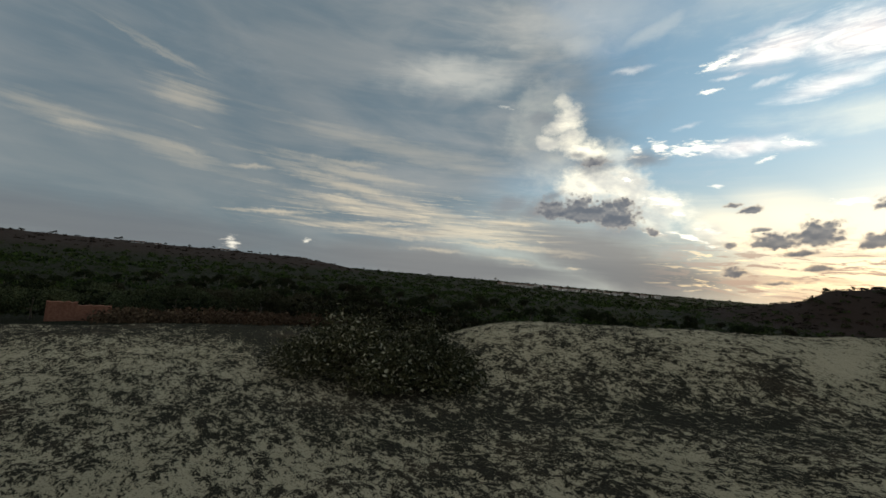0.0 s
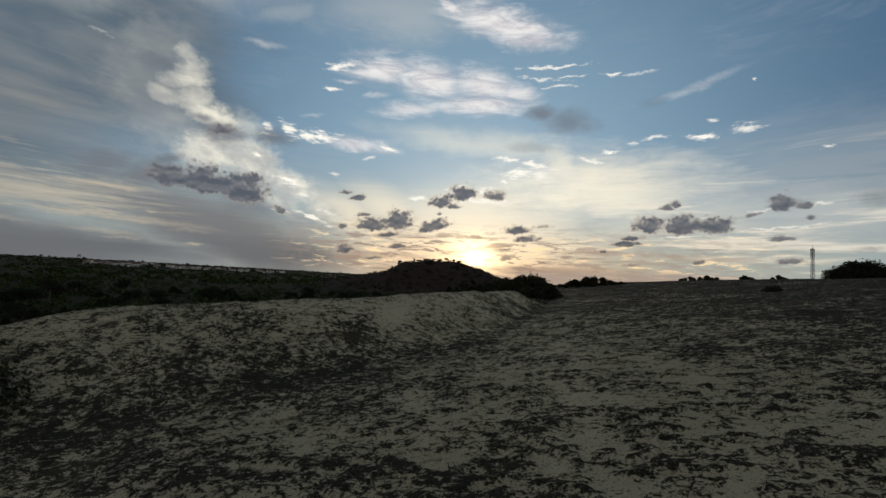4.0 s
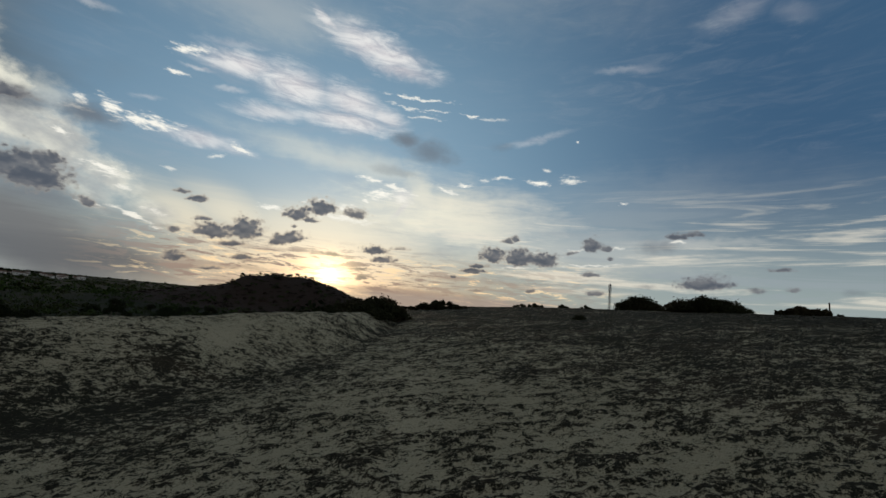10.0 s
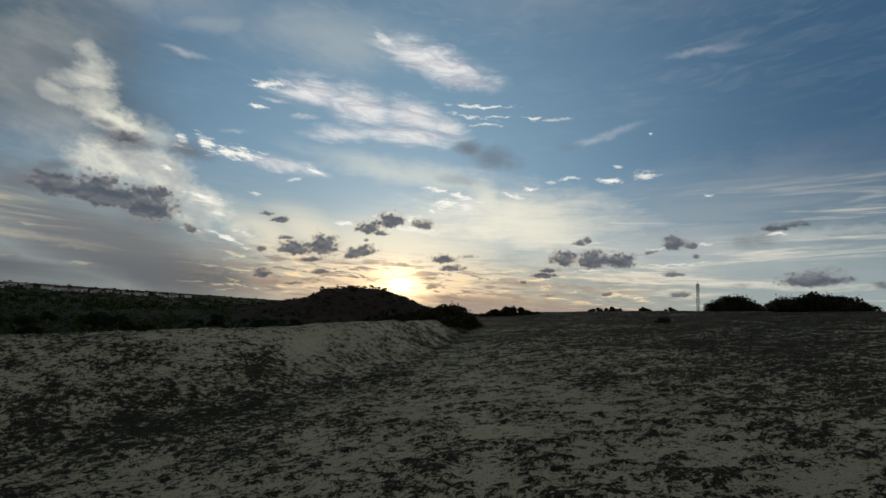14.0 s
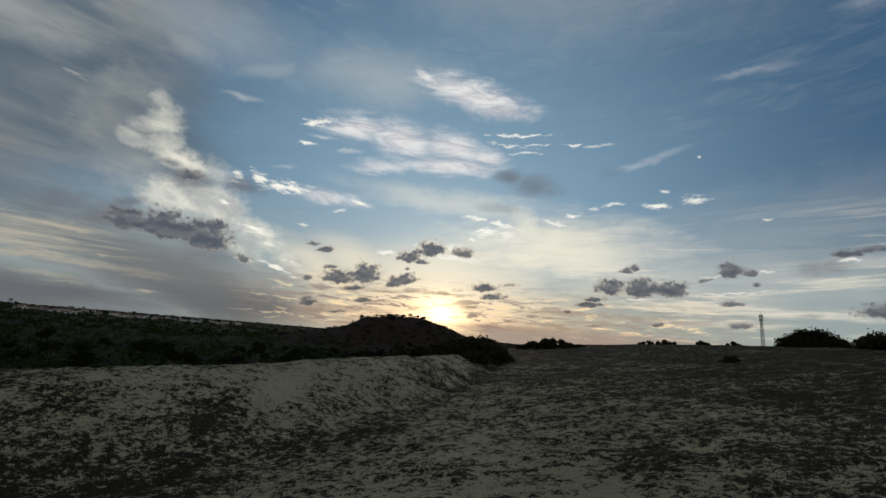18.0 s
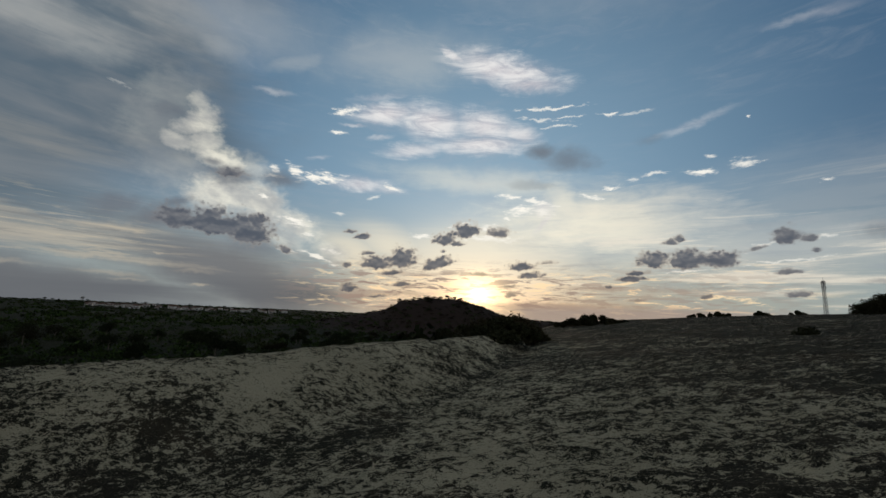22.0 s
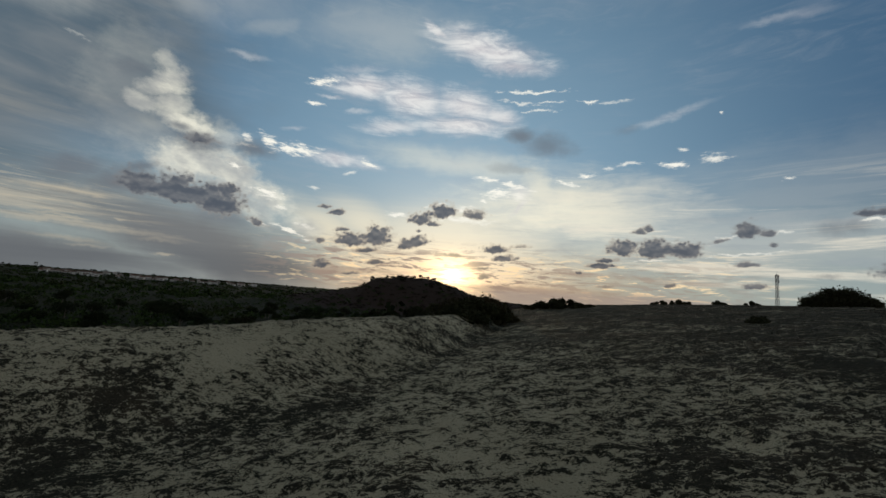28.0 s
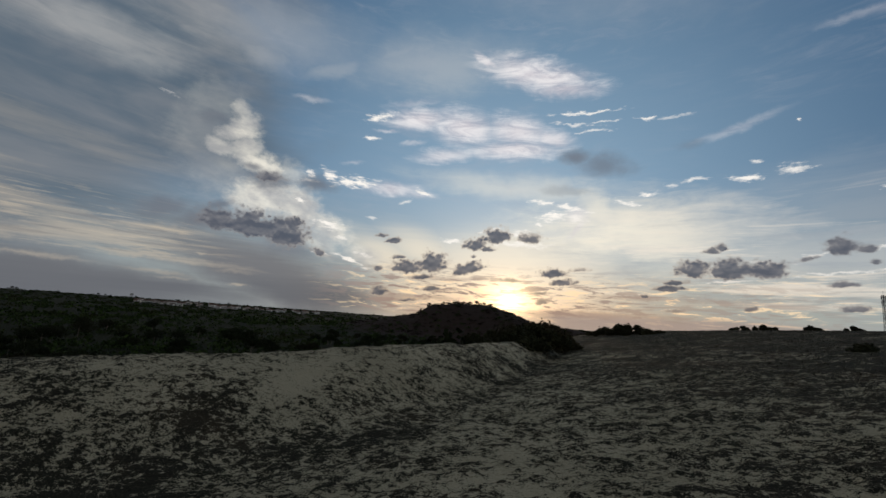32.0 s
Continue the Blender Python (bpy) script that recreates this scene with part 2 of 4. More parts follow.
# small bright shreds
fleck.add(-20.9, 26.5, 1.9, 0.46, 15)
fleck.add(-21.7, 23.7, 1.3, 0.27, 4, 0.9)
fleck.add(8.9, 28.0, 4.9, 0.17, -1, 0.8)
fleck.add(7.5, 26.7, 3.1, 0.21, -5, 0.6)
fleck.add(11.4, 26.7, 1.9, 0.14, -1, 0.7)
fleck.add(10.2, 25.7, 2.5, 0.14, 1, 0.6)
fleck.add(17.0, 26.5, 1.3, 0.17, -7, 0.9)
fleck.add(19.9, 26.3, 1.9, 0.20, -2, 0.4)
fleck.add(-26.7, 18.0, 1.2, 0.64, -29)
fleck.add(-23.3, 17.6, 2.7, 0.71, 6)
fleck.add(-29.5, 18.0, 0.6, 0.42, -38, 0.8)
fleck.add(-29.6, 17.0, 1.1, 0.27, 2, 0.7)
fleck.add(-30.2, 14.2, 0.9, 0.35, -11, 0.9)
fleck.add(-13.4, 17.2, 1.2, 0.38, -12, 0.9)
fleck.add(-16.1, 15.8, 0.9, 0.22, 25, 0.6)
fleck.add(-20.7, 13.2, 0.7, 0.22, -14, 0.6)
fleck.add(-26.1, 11.5, 1.9, 0.50, -6, 0.95)
fleck.add(-24.4, 10.0, 0.6, 0.29, -8, 0.8)
fleck.add(-26.9, 7.8, 1.1, 0.36, -14, 0.9)
fleck.add(-23.0, 7.1, 2.6, 0.29, -18, 0.9)
fleck.add(-21.1, 7.9, 1.4, 0.30, -2, 0.6)
fleck.add(3.4, 16.7, 2.0, 0.27, -4, 0.9)
fleck.add(7.2, 16.0, 2.2, 0.38, -12, 0.9)
fleck.add(4.9, 14.9, 1.8, 0.62, 10)
fleck.add(7.9, 14.6, 1.4, 0.46, -11, 0.6)
fleck.add(14.3, 16.5, 1.5, 0.26, -10, 0.9)
fleck.add(16.7, 17.5, 1.2, 0.26, 8)
fleck.add(19.5, 18.3, 0.8, 0.21, 5, 0.5)
fleck.add(21.7, 18.8, 1.6, 0.21, 0, 0.7)
fleck.add(27.2, 18.3, 1.6, 0.33, -4, 0.95)
fleck.add(28.0, 20.0, 0.7, 0.16, -9, 0.7)
fleck.add(31.5, 18.6, 1.3, 0.51, -1, 0.8)
fleck.add(38.3, 15.6, 0.6, 0.15, 9, 0.7)
fleck.add(32.2, 23.5, 0.2, 0.19, 13, 0.8)
fleck.add(-8.6, 10.9, 1.6, 0.31, -1, 0.9)
fleck.add(0.4, 12.4, 1.3, 0.47, 6, 0.8)
fleck.add(0.6, 11.0, 4.3, 0.47, -2, 0.7)
fleck.add(3.0, 13.8, 0.5, 0.23, -15, 0.8)
fleck.add(-3.7, 12.8, 1.5, 0.23, 15, 0.6)
fleck.add(28.5, 8.8, 1.9, 0.20, -6, 0.4)
fleck.add(37.4, 9.9, 1.3, 0.18, -5, 0.6)
fleck.add(32.3, 9.4, 1.1, 0.19, 9, 0.6)
fleck.add(34.5, 7.5, 3.8, 0.16, 4, 0.55)
fleck.add(44.5, 10.7, 0.9, 0.16, 2, 0.7)
fleck.add(25.0, 6.6, 2.8, 0.14, 1, 0.6)
fleck.add(-81.3, 1.9, 0.9, 0.68, -30, 0.55)
fleck.add(-72.2, 3.1, 0.5, 0.30, -10, 0.5)
fleck.add(-46.7, 23.3, 1.0, 0.22, -6, 0.2)
# thin veils
veil.add(17.0, 12.8, 17.0, 5.2, -4, 1.0)
veil.add(11.0, 15.5, 3.0, 5.0, 30, 0.8)
veil.add(29.0, 9.0, 24.0, 4.5, 0, 0.5)
veil.add(0.5, 18.7, 17.0, 2.0, -4, 0.45)
veil.add(40.0, 15.5, 20.0, 5.0, 4, 0.16)
veil.add(44.0, 10.7, 13.0, 0.7, 0, 0.6)
veil.add(-13.4, 33.5, 14.0, 4.0, 5, 0.35)
veil.add(-37.1, 33.1, 15.0, 4.5, 4, 0.3)
veil.add(-28.2, 30.8, 5.6, 1.11, 16, 0.3)
veil.add(-19.1, 34.4, 5.7, 1.15, 23, 0.3)
veil.add(-37.4, 30.3, 4.4, 1.90, -8, 0.35)
veil.add(-50.0, 25.9, 5.0, 1.63, 10, 0.35)
veil.add(-54.0, 26.7, 10.0, 2.5, 6, 0.4)
veil.add(10.0, 46.0, 40.0, 8.0, -8, 0.25)
# the lit edge of the western cloud bank
bright.add(-39.0, 23.7, 1.5, 1.23, -14, 0.55)
bright.add(-38.3, 22.0, 1.6, 1.95, -46, 0.8)
bright.add(-38.7, 21.0, 2.7, 0.96, 13, 0.85)
bright.add(-40.7, 18.9, 2.3, 0.98, -11, 0.7)
bright.add(-37.7, 19.4, 1.9, 2.02, -21, 0.75)
bright.add(-35.5, 17.8, 3.4, 1.56, -6, 0.95)
bright.add(-35.4, 13.7, 4.1, 3.01, 7, 0.95)
bright.add(-33.6, 14.0, 3.7, 3.08, -9, 0.9)
bright.add(-29.9, 12.5, 3.2, 1.66, -25, 0.9)
bright.add(-25.6, 10.8, 3.0, 1.30, -17, 0.6)
bright.add(-21.1, 8.1, 3.0, 1.34, -12, 0.7)
bright.add(-41.9, 23.7, 4.3, 2.88, 9, 0.16)
bright.add(-42.2, 19.2, 4.9, 4.16, -7, 0.16)
bright.add(-40.0, 15.8, 4.3, 3.09, -8, 0.22)
bright.add(-30.7, 13.5, 3.5, 2.87, -25, 0.95)
bright.add(-26.0, 11.2, 3.8, 1.93, -22, 0.85)
bright.add(-27.8, 9.5, 3.7, 1.67, -30, 0.6)
bright.add(-32.5, 17.1, 3.4, 2.01, 0, 0.45)
grey.add(-33.0, 4.4, 17.0, 4.6, -12, 0.97)
grey.add(-28.5, 2.2, 12.5, 3.0, -3, 0.97)
grey.add(-52.0, 1.6, 26.0, 2.6, -2, 0.95)
grey.add(-56.0, 1.2, 30.0, 2.6, -2, 0.95)
grey.add(-95.0, 2.5, 26.0, 3.0, -1, 0.95)
grey.add(12.0, 0.6, 32.0, 1.6, 0, 0.6)
# lit streaks under the overcast
band.add(-58.8, 5.6, 15.0, 0.9, 0)
band.add(-59.2, 7.8, 17.0, 0.8, -2, 0.9)
band.add(-61.1, 9.6, 20.0, 1.0, -11, 0.8)
band.add(-65.5, 8.7, 11.0, 0.6, -4, 0.8)
band.add(-50.3, 6.4, 9.0, 1.3, 2)
band.add(-47.5, 8.0, 7.0, 0.6, 1, 0.8)
band.add(-46.8, 4.9, 10.0, 0.5, -2, 0.9)
band.add(-67.0, 12.7, 12.0, 0.9, -6, 0.55)
band.add(-77.1, 6.3, 5.6, 0.35, 4)
band.add(-98.5, 12.7, 5.0, 1.1, -9, 0.35)
band.add(-87.8, 18.2, 4.0, 1.4, -2, 0.5)
band.add(-88.5, 11.7, 6.5, 1.2, -9, 0.35)
band.add(-91.0, 21.7, 5.5, 0.25, -14, 0.25)
band.add(-60.0, 16.5, 18.0, 1.6, -6, 0.3)
band.add(-49.3, 7.9, 0.8, 0.22, 9, 0.9)
band.add(-42.6, 7.8, 0.9, 0.21, -1)
band.add(-46.0, 5.4, 3.1, 0.26, -3, 0.9)
band.add(-40.7, 5.7, 0.7, 0.22, -2, 0.9)
band.add(-47.5, 7.2, 2.5, 0.50, 7, 0.6)
band.add(-44.9, 6.3, 2.2, 0.29, 1, 0.7)
band.add(-43.1, 2.6, 2.7, 0.24, 1, 0.6)
band.add(-36.1, 2.5, 1.2, 0.16, -2, 0.9)
band.add(-36.9, 4.0, 2.7, 0.26, 1, 0.4)
band.add(-67.0, 14.0, 5.3, 0.52, 4, 0.5)
band.add(-79.9, 11.6, 2.9, 0.35, 7, 0.5)
band.add(-87.2, 11.9, 4.4, 0.52, -8, 0.45)
band.add(-97.0, 12.4, 3.3, 0.57, 0, 0.5)
band.add(-87.7, 17.9, 2.5, 0.72, 26, 0.35)
band.add(-90.3, 21.9, 5.6, 0.36, -14, 0.25)
band.add(-77.6, 6.3, 2.2, 0.25, -6, 0.8)
band.add(-62.3, 6.5, 6.2, 0.39, 4, 0.8)
band.add(-52.2, 6.7, 9.4, 0.39, 3, 0.9)
band.add(-47.5, 5.8, 7.0, 0.31, 3, 0.8)
band.add(-55.5, 3.5, 5.1, 0.31, -1, 0.7)
band.add(-44.1, 3.0, 3.9, 0.31, -3, 0.6)
# warm light round the setting sun
gold.add(-1.5, 8.0, 15.0, 5.5, 3, 0.75)
gold.add(-1.0, 4.8, 17.0, 2.4, 2, 0.8)
gold.add(-13.0, 9.3, 7.5, 3.2, -20, 0.7)
gold.add(-17.5, 8.0, 7.5, 2.8, -24, 0.7)
bar.add(-8.8, 5.7, 6.0, 0.35, 3, 0.6)
bar.add(-14.1, 2.8, 6.6, 0.4, 2, 0.8)
bar.add(5.8, 1.9, 15.0, 0.5, 2, 0.7)
bar.add(16.1, 4.5, 6.6, 0.35, 0, 0.6)
bar.add(25.1, 4.2, 7.5, 0.5, -1, 0.5)
bar.add(-1.0, 4.2, 5.0, 0.25, 2, 0.4)

# clear air: the sky model, with the pale horizon and the deep blue away from the sun
air = put(sky, "ShaderNodeTexSky", sky_type="NISHITA", sun_disc=False, sun_elevation=radians(SUN_EL), sun_rotation=radians(SUN_AZ), air_density=1.0, dust_density=1.5, ozone_density=2.0).outputs[0]
sunward = put(sky, "ShaderNodeVectorMath", {0: coords, 1: tuple(sun_way)}, operation="DOT_PRODUCT").outputs["Value"]
from_sun = calc(sky, "MULTIPLY", calc(sky, "ARCCOSINE", sunward), 57.2958)
clear = blend(sky, span(sky, from_sun, 8, 60), (0.27, 0.43, 0.56), (0.05, 0.115, 0.21))
clear = blend(sky, span(sky, el, 20, 0), clear, (0.37, 0.43, 0.42))
clear = blend(sky, 0.12, clear, blend(sky, 1.0, air, (0.1, 0.1, 0.1), "MULTIPLY"))
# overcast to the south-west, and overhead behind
overcast = calc(sky, "ADD", az, calc(sky, "MULTIPLY", el, -0.35))
overcast = calc(sky, "ADD", overcast, calc(sky, "MULTIPLY", calc(sky, "SUBTRACT", broad, 0.5), 60))
cover = span(sky, overcast, -38, -56)
sheet = blend(sky, span(sky, mottle, 0.35, 0.68), (0.105, 0.145, 0.18), (0.20, 0.22, 0.235))
sheet = blend(sky, calc(sky, "MULTIPLY", span(sky, strand, 0.45, 0.75), 0.15), sheet, (0.32, 0.31, 0.30))
sheet = blend(sky, calc(sky, "MULTIPLY", span(sky, az, -52, -80), 0.55), sheet, (0.075, 0.105, 0.13))
paint = blend(sky, calc(sky, "MULTIPLY", cover, 0.93), clear, sheet)
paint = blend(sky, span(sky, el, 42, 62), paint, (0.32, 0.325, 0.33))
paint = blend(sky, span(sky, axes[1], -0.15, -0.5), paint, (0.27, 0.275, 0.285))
thin = calc(sky, "MULTIPLY", span(sky, fibre, 0.42, 0.8), span(sky, broad, 0.35, 0.7))
paint = blend(sky, calc(sky, "MULTIPLY", calc(sky, "MULTIPLY", thin, calc(sky, "SUBTRACT", 1.0, calc(sky, "MULTIPLY", cover, 0.75))), span(sky, from_sun, 60, 15, 0.2, 0.5)), paint, (0.42, 0.44, 0.48))
paint = blend(sky, calc(sky, "MULTIPLY", veil.mask, 0.85), paint, blend(sky, span(sky, from_sun, 15, 38), (0.95, 0.88, 0.70), (0.66, 0.64, 0.58)))
paint = blend(sky, grey.mask, paint, blend(sky, span(sky, az, -55, -80), blend(sky, strand, (0.15, 0.155, 0.163), (0.215, 0.218, 0.218)), blend(sky, strand, (0.085, 0.105, 0.13), (0.13, 0.15, 0.165))))
paint = blend(sky, calc(sky, "MULTIPLY", calc(sky, "MULTIPLY", grey.mask, span(sky, el, 5.5, 1.5)), span(sky, az, -14, -24, 0.0, 0.6)), paint, (0.115, 0.125, 0.14))
paint = blend(sky, calc(sky, "MULTIPLY", band.mask, 0.5), paint, (0.60, 0.51, 0.38))
# thin lit and shaded streaks in the overcast
thread = grain(sky, stretched(0.14, 2.2, 2), 1.0, 6, 0.62, 0.4)
west = calc(sky, "MULTIPLY", calc(sky, "MULTIPLY", span(sky, el, 3.6, 5.5), span(sky, el, 13, 8)), calc(sky, "MULTIPLY", span(sky, az, -34, -44), span(sky, az, -85, -64)))
paint = blend(sky, calc(sky, "MULTIPLY", calc(sky, "MULTIPLY", span(sky, thread, 0.53, 0.66), west), 0.38), paint, (0.62, 0.53, 0.39))
paint = blend(sky, calc(sky, "MULTIPLY", calc(sky, "MULTIPLY", span(sky, thread, 0.48, 0.36), west), 0.4), paint, (0.165, 0.175, 0.185))
halo = calc(sky, "POWER", span(sky, from_sun, 26, 0, soft=False), 2.7)
paint = blend(sky, calc(sky, "MULTIPLY", halo, calc(sky, "SUBTRACT", 1.0, calc(sky, "MULTIPLY", grey.mask, 0.7))), paint, (0.52, 0.46, 0.34), "ADD")
paint = blend(sky, calc(sky, "MULTIPLY", gold.mask, 0.8), paint, (1.05, 0.91, 0.66))
# long level streaks beside the sun
lines = grain(sky, stretched(0.045, 0.55, 1), 1.0, 7, 0.62, 0.6)
beside = calc(sky, "MULTIPLY", calc(sky, "MULTIPLY", span(sky, el, 1.0, 3.5), span(sky, el, 19, 9)), span(sky, az, -2, 16))
paint = blend(sky, calc(sky, "MULTIPLY", calc(sky, "MULTIPLY", span(sky, lines, 0.50, 0.64), beside), 0.65), paint, (0.88, 0.80, 0.66))
paint = blend(sky, calc(sky, "MULTIPLY", calc(sky, "MULTIPLY", span(sky, lines, 0.47, 0.36), beside), 0.4), paint, (0.33, 0.37, 0.40))
# ragged bars of lit and shaded cloud low over the horizon
low_air = calc(sky, "MULTIPLY", span(sky, el, 0.4, 1.2), span(sky, el, 8.5, 4.5))
reach = span(sky, calc(sky, "ABSOLUTE", calc(sky, "SUBTRACT", az, 6.0)), 36, 22)
low_air = calc(sky, "MULTIPLY", low_air, reach)
slats = grain(sky, stretched(0.24, 1.6, 2), 1.0, 7, 0.64, 0.5)
paint = blend(sky, calc(sky, "MULTIPLY", calc(sky, "MULTIPLY", span(sky, slats, 0.50, 0.58), low_air), span(sky, az, 6, 22, 0.95, 0.45)), paint, (0.33, 0.27, 0.24))
paint = blend(sky, calc(sky, "MULTIPLY", calc(sky, "MULTIPLY", span(sky, slats, 0.45, 0.38), low_air), 0.75), paint, (1.05, 0.84, 0.54))
hem = calc(sky, "ADD", el, calc(sky, "MULTIPLY", calc(sky, "SUBTRACT", slats, 0.5), 3.0))
paint = blend(sky, calc(sky, "MULTIPLY", calc(sky, "MULTIPLY", span(sky, hem, 2.4, 1.5), span(sky, az, 1, 8)), span(sky, az, 40, 20, 0.3, 0.85)), paint, (0.37, 0.33, 0.315))
paint = blend(sky, calc(sky, "MULTIPLY", bright.mask, 0.85), paint, blend(sky, span(sky, soft_billow, 0.35, 0.65), (0.50, 0.49, 0.46), (0.98, 0.93, 0.77)))
paint = blend(sky, calc(sky, "MULTIPLY", wisp.mask, 0.85), paint, blend(sky, span(sky, fibre, 0.35, 0.7), (0.93, 0.89, 0.85), (0.60, 0.55, 0.57)))
paint = blend(sky, calc(sky, "MULTIPLY", fleck.mask, 0.95), paint, (1.04, 0.99, 0.88))
paint = blend(sky, calc(sky, "MULTIPLY", haze.mask, 0.85), paint, (0.155, 0.17, 0.195))
paint = blend(sky, calc(sky, "MULTIPLY", bar.mask, 0.7), paint, (0.36, 0.29, 0.25))
core = blend(sky, span(sky, tops, -0.2, 0.25), (0.082, 0.094, 0.12), (0.16, 0.165, 0.18))
edge_light = blend(sky, span(sky, from_sun, 42, 10), blend(sky, 0.35, core, (0.40, 0.38, 0.36)), (0.56, 0.48, 0.38))
puff = blend(sky, span(sky, dark.mask, 0.15, 0.8), edge_light, core)
paint = blend(sky, calc(sky, "MULTIPLY", span(sky, dark.mask, 0.0, 0.62), 0.95), paint, puff)
# the sun's own glare
low = put(sky, "ShaderNodeVectorMath", {0: flat, 1: (SUN_AZ, SUN_EL, 0)}, operation="SUBTRACT").outputs[0]
low = put(sky, "ShaderNodeVectorMath", {0: low, 1: (0.75, 1.0, 0)}, operation="MULTIPLY").outputs[0]
low = put(sky, "ShaderNodeVectorMath", {0: low}, operation="LENGTH").outputs["Value"]
warm = calc(sky, "MULTIPLY", span(sky, el, 10, 1.5), span(sky, calc(sky, "ABSOLUTE", calc(sky, "SUBTRACT", az, 4.0)), 42, 12))
paint = blend(sky, warm, paint, (1.1, 0.95, 0.8), "MULTIPLY")
glare = calc(sky, "POWER", span(sky, low, 5.5, 0.0, soft=False), 3.0)
paint = blend(sky, glare, paint, (2.8, 2.0, 0.95), "ADD")
below = span(sky, el, -0.3, -2.0)
paint = blend(sky, below, paint, (0.03, 0.035, 0.03))
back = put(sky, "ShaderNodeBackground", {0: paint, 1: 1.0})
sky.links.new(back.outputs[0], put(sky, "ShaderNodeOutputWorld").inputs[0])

# ---- materials ----


def material(name, rough=0.9):
    m = bpy.data.materials.new(name)
    m.use_nodes = True
    t = m.node_tree
    b = t.nodes["Principled BSDF"]
    b.inputs["Roughness"].default_value = rough
    b.inputs["Specular IOR Level"].default_value = 0.25
    return m, t, b


def place(t):
    return put(t, "ShaderNodeNewGeometry").outputs["Position"]


def bump(t, b, height, strength, distance):
    n = put(t, "ShaderNodeBump", {"Height": height, "Strength": strength, "Distance": distance})
    t.links.new(n.outputs[0], b.inputs["Normal"])


def foliage(name, deep, light, rough=0.65, rust=(0.07, 0.04, 0.025), pale=None):
    """Leaves that differ one by one, with patches of another hue a few metres and some tens of metres wide."""
    m, t, b = material(name, rough)
    b.inputs["Specular IOR Level"].default_value = 0.08
    geo = put(t, "ShaderNodeNewGeometry")
    pick = geo.outputs["Random Per Island"]
    c = blend(t, pick, deep, light)
    if pale:
        c = blend(t, span(t, pick, 0.84, 0.86), c, pale)
    small, large = grain(t, geo.outputs["Position"], 0.3, 3), grain(t, geo.outputs["Position"], 0.028, 3)
    c = blend(t, calc(t, "MULTIPLY", span(t, small, 0.42, 0.62), 0.5), c, deep)
    c = blend(t, calc(t, "MULTIPLY", span(t, large, 0.50, 0.62), 0.6), c, rust)
    t.links.new(c, b.inputs["Base Color"])
    return m


def sand_ground():
    m, t, b = material("sand", 0.97)
    b.inputs["Specular IOR Level"].default_value = 0.1
    p = place(t)
    dens = put(t, "ShaderNodeAttribute", attribute_name="litter").outputs["Fac"]
    green = put(t, "ShaderNodeAttribute", attribute_name="scrub").outputs["Fac"]
    fine = grain(t, p, 60.0, 3, 0.7)
    drawn = put(t, "ShaderNodeMapping", {"Vector": p, "Scale": (0.7, 1.15, 1.1), "Rotation": (0, 0, radians(-12))}).outputs[0]
    tuft = calc(t, "ADD", calc(t, "MULTIPLY", grain(t, drawn, 13.0, 5, 0.68, 0.3), 0.55), calc(t, "MULTIPLY", grain(t, drawn, 44.0, 4, 0.72, 0.3), 0.43))
    tuft = calc(t, "ADD", tuft, calc(t, "MULTIPLY", grain(t, p, 1.6, 3, 0.6, 0.2), 0.02))
    wide = grain(t, p, 0.5, 3)
    c = blend(t, span(t, wide, 0.3, 0.7), (0.65, 0.60, 0.42), (0.53, 0.485, 0.335))
    c = blend(t, calc(t, "MULTIPLY", span(t, fine, 0.4, 0.7), 0.4), c, (0.25, 0.23, 0.17))
    edge = calc(t, "ADD", tuft, calc(t, "MULTIPLY", calc(t, "SUBTRACT", dens, 0.5), 0.55))
    cover = span(t, edge, 0.475, 0.52)
    shred = grain(t, p, 38.0, 3, 0.7)
    dry = blend(t, span(t, shred, 0.5, 0.72), (0.005, 0.006, 0.004), (0.13, 0.12, 0.085))
    dry = blend(t, calc(t, "MULTIPLY", span(t, wide, 0.45, 0.62), 0.5), dry, (0.010, 0.015, 0.008))
    dry = blend(t, calc(t, "MULTIPLY", span(t, wide, 0.45, 0.34), 0.5), dry, (0.062, 0.046, 0.029))
    c = blend(t, calc(t, "MULTIPLY", span(t, shred, 0.60, 0.66), 0.8), c, (0.07, 0.055, 0.035))
    c = blend(t, calc(t, "MULTIPLY", cover, 0.95), c, dry)
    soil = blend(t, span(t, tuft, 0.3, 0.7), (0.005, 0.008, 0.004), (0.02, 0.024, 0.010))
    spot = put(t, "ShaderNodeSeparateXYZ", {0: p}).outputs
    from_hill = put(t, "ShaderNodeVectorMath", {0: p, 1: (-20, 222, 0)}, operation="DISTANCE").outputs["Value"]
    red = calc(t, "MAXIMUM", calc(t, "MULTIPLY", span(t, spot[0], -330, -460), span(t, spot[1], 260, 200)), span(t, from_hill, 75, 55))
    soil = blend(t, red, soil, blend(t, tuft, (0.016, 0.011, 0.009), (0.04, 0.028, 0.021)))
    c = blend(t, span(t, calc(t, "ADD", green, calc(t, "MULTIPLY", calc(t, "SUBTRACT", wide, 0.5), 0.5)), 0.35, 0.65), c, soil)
    t.links.new(c, b.inputs["Base Color"])
    bump(t, b, calc(t, "ADD", calc(t, "MULTIPLY", fine, 0.25), calc(t, "MULTIPLY", edge, 1.6)), 1.0, 0.11)
    return m


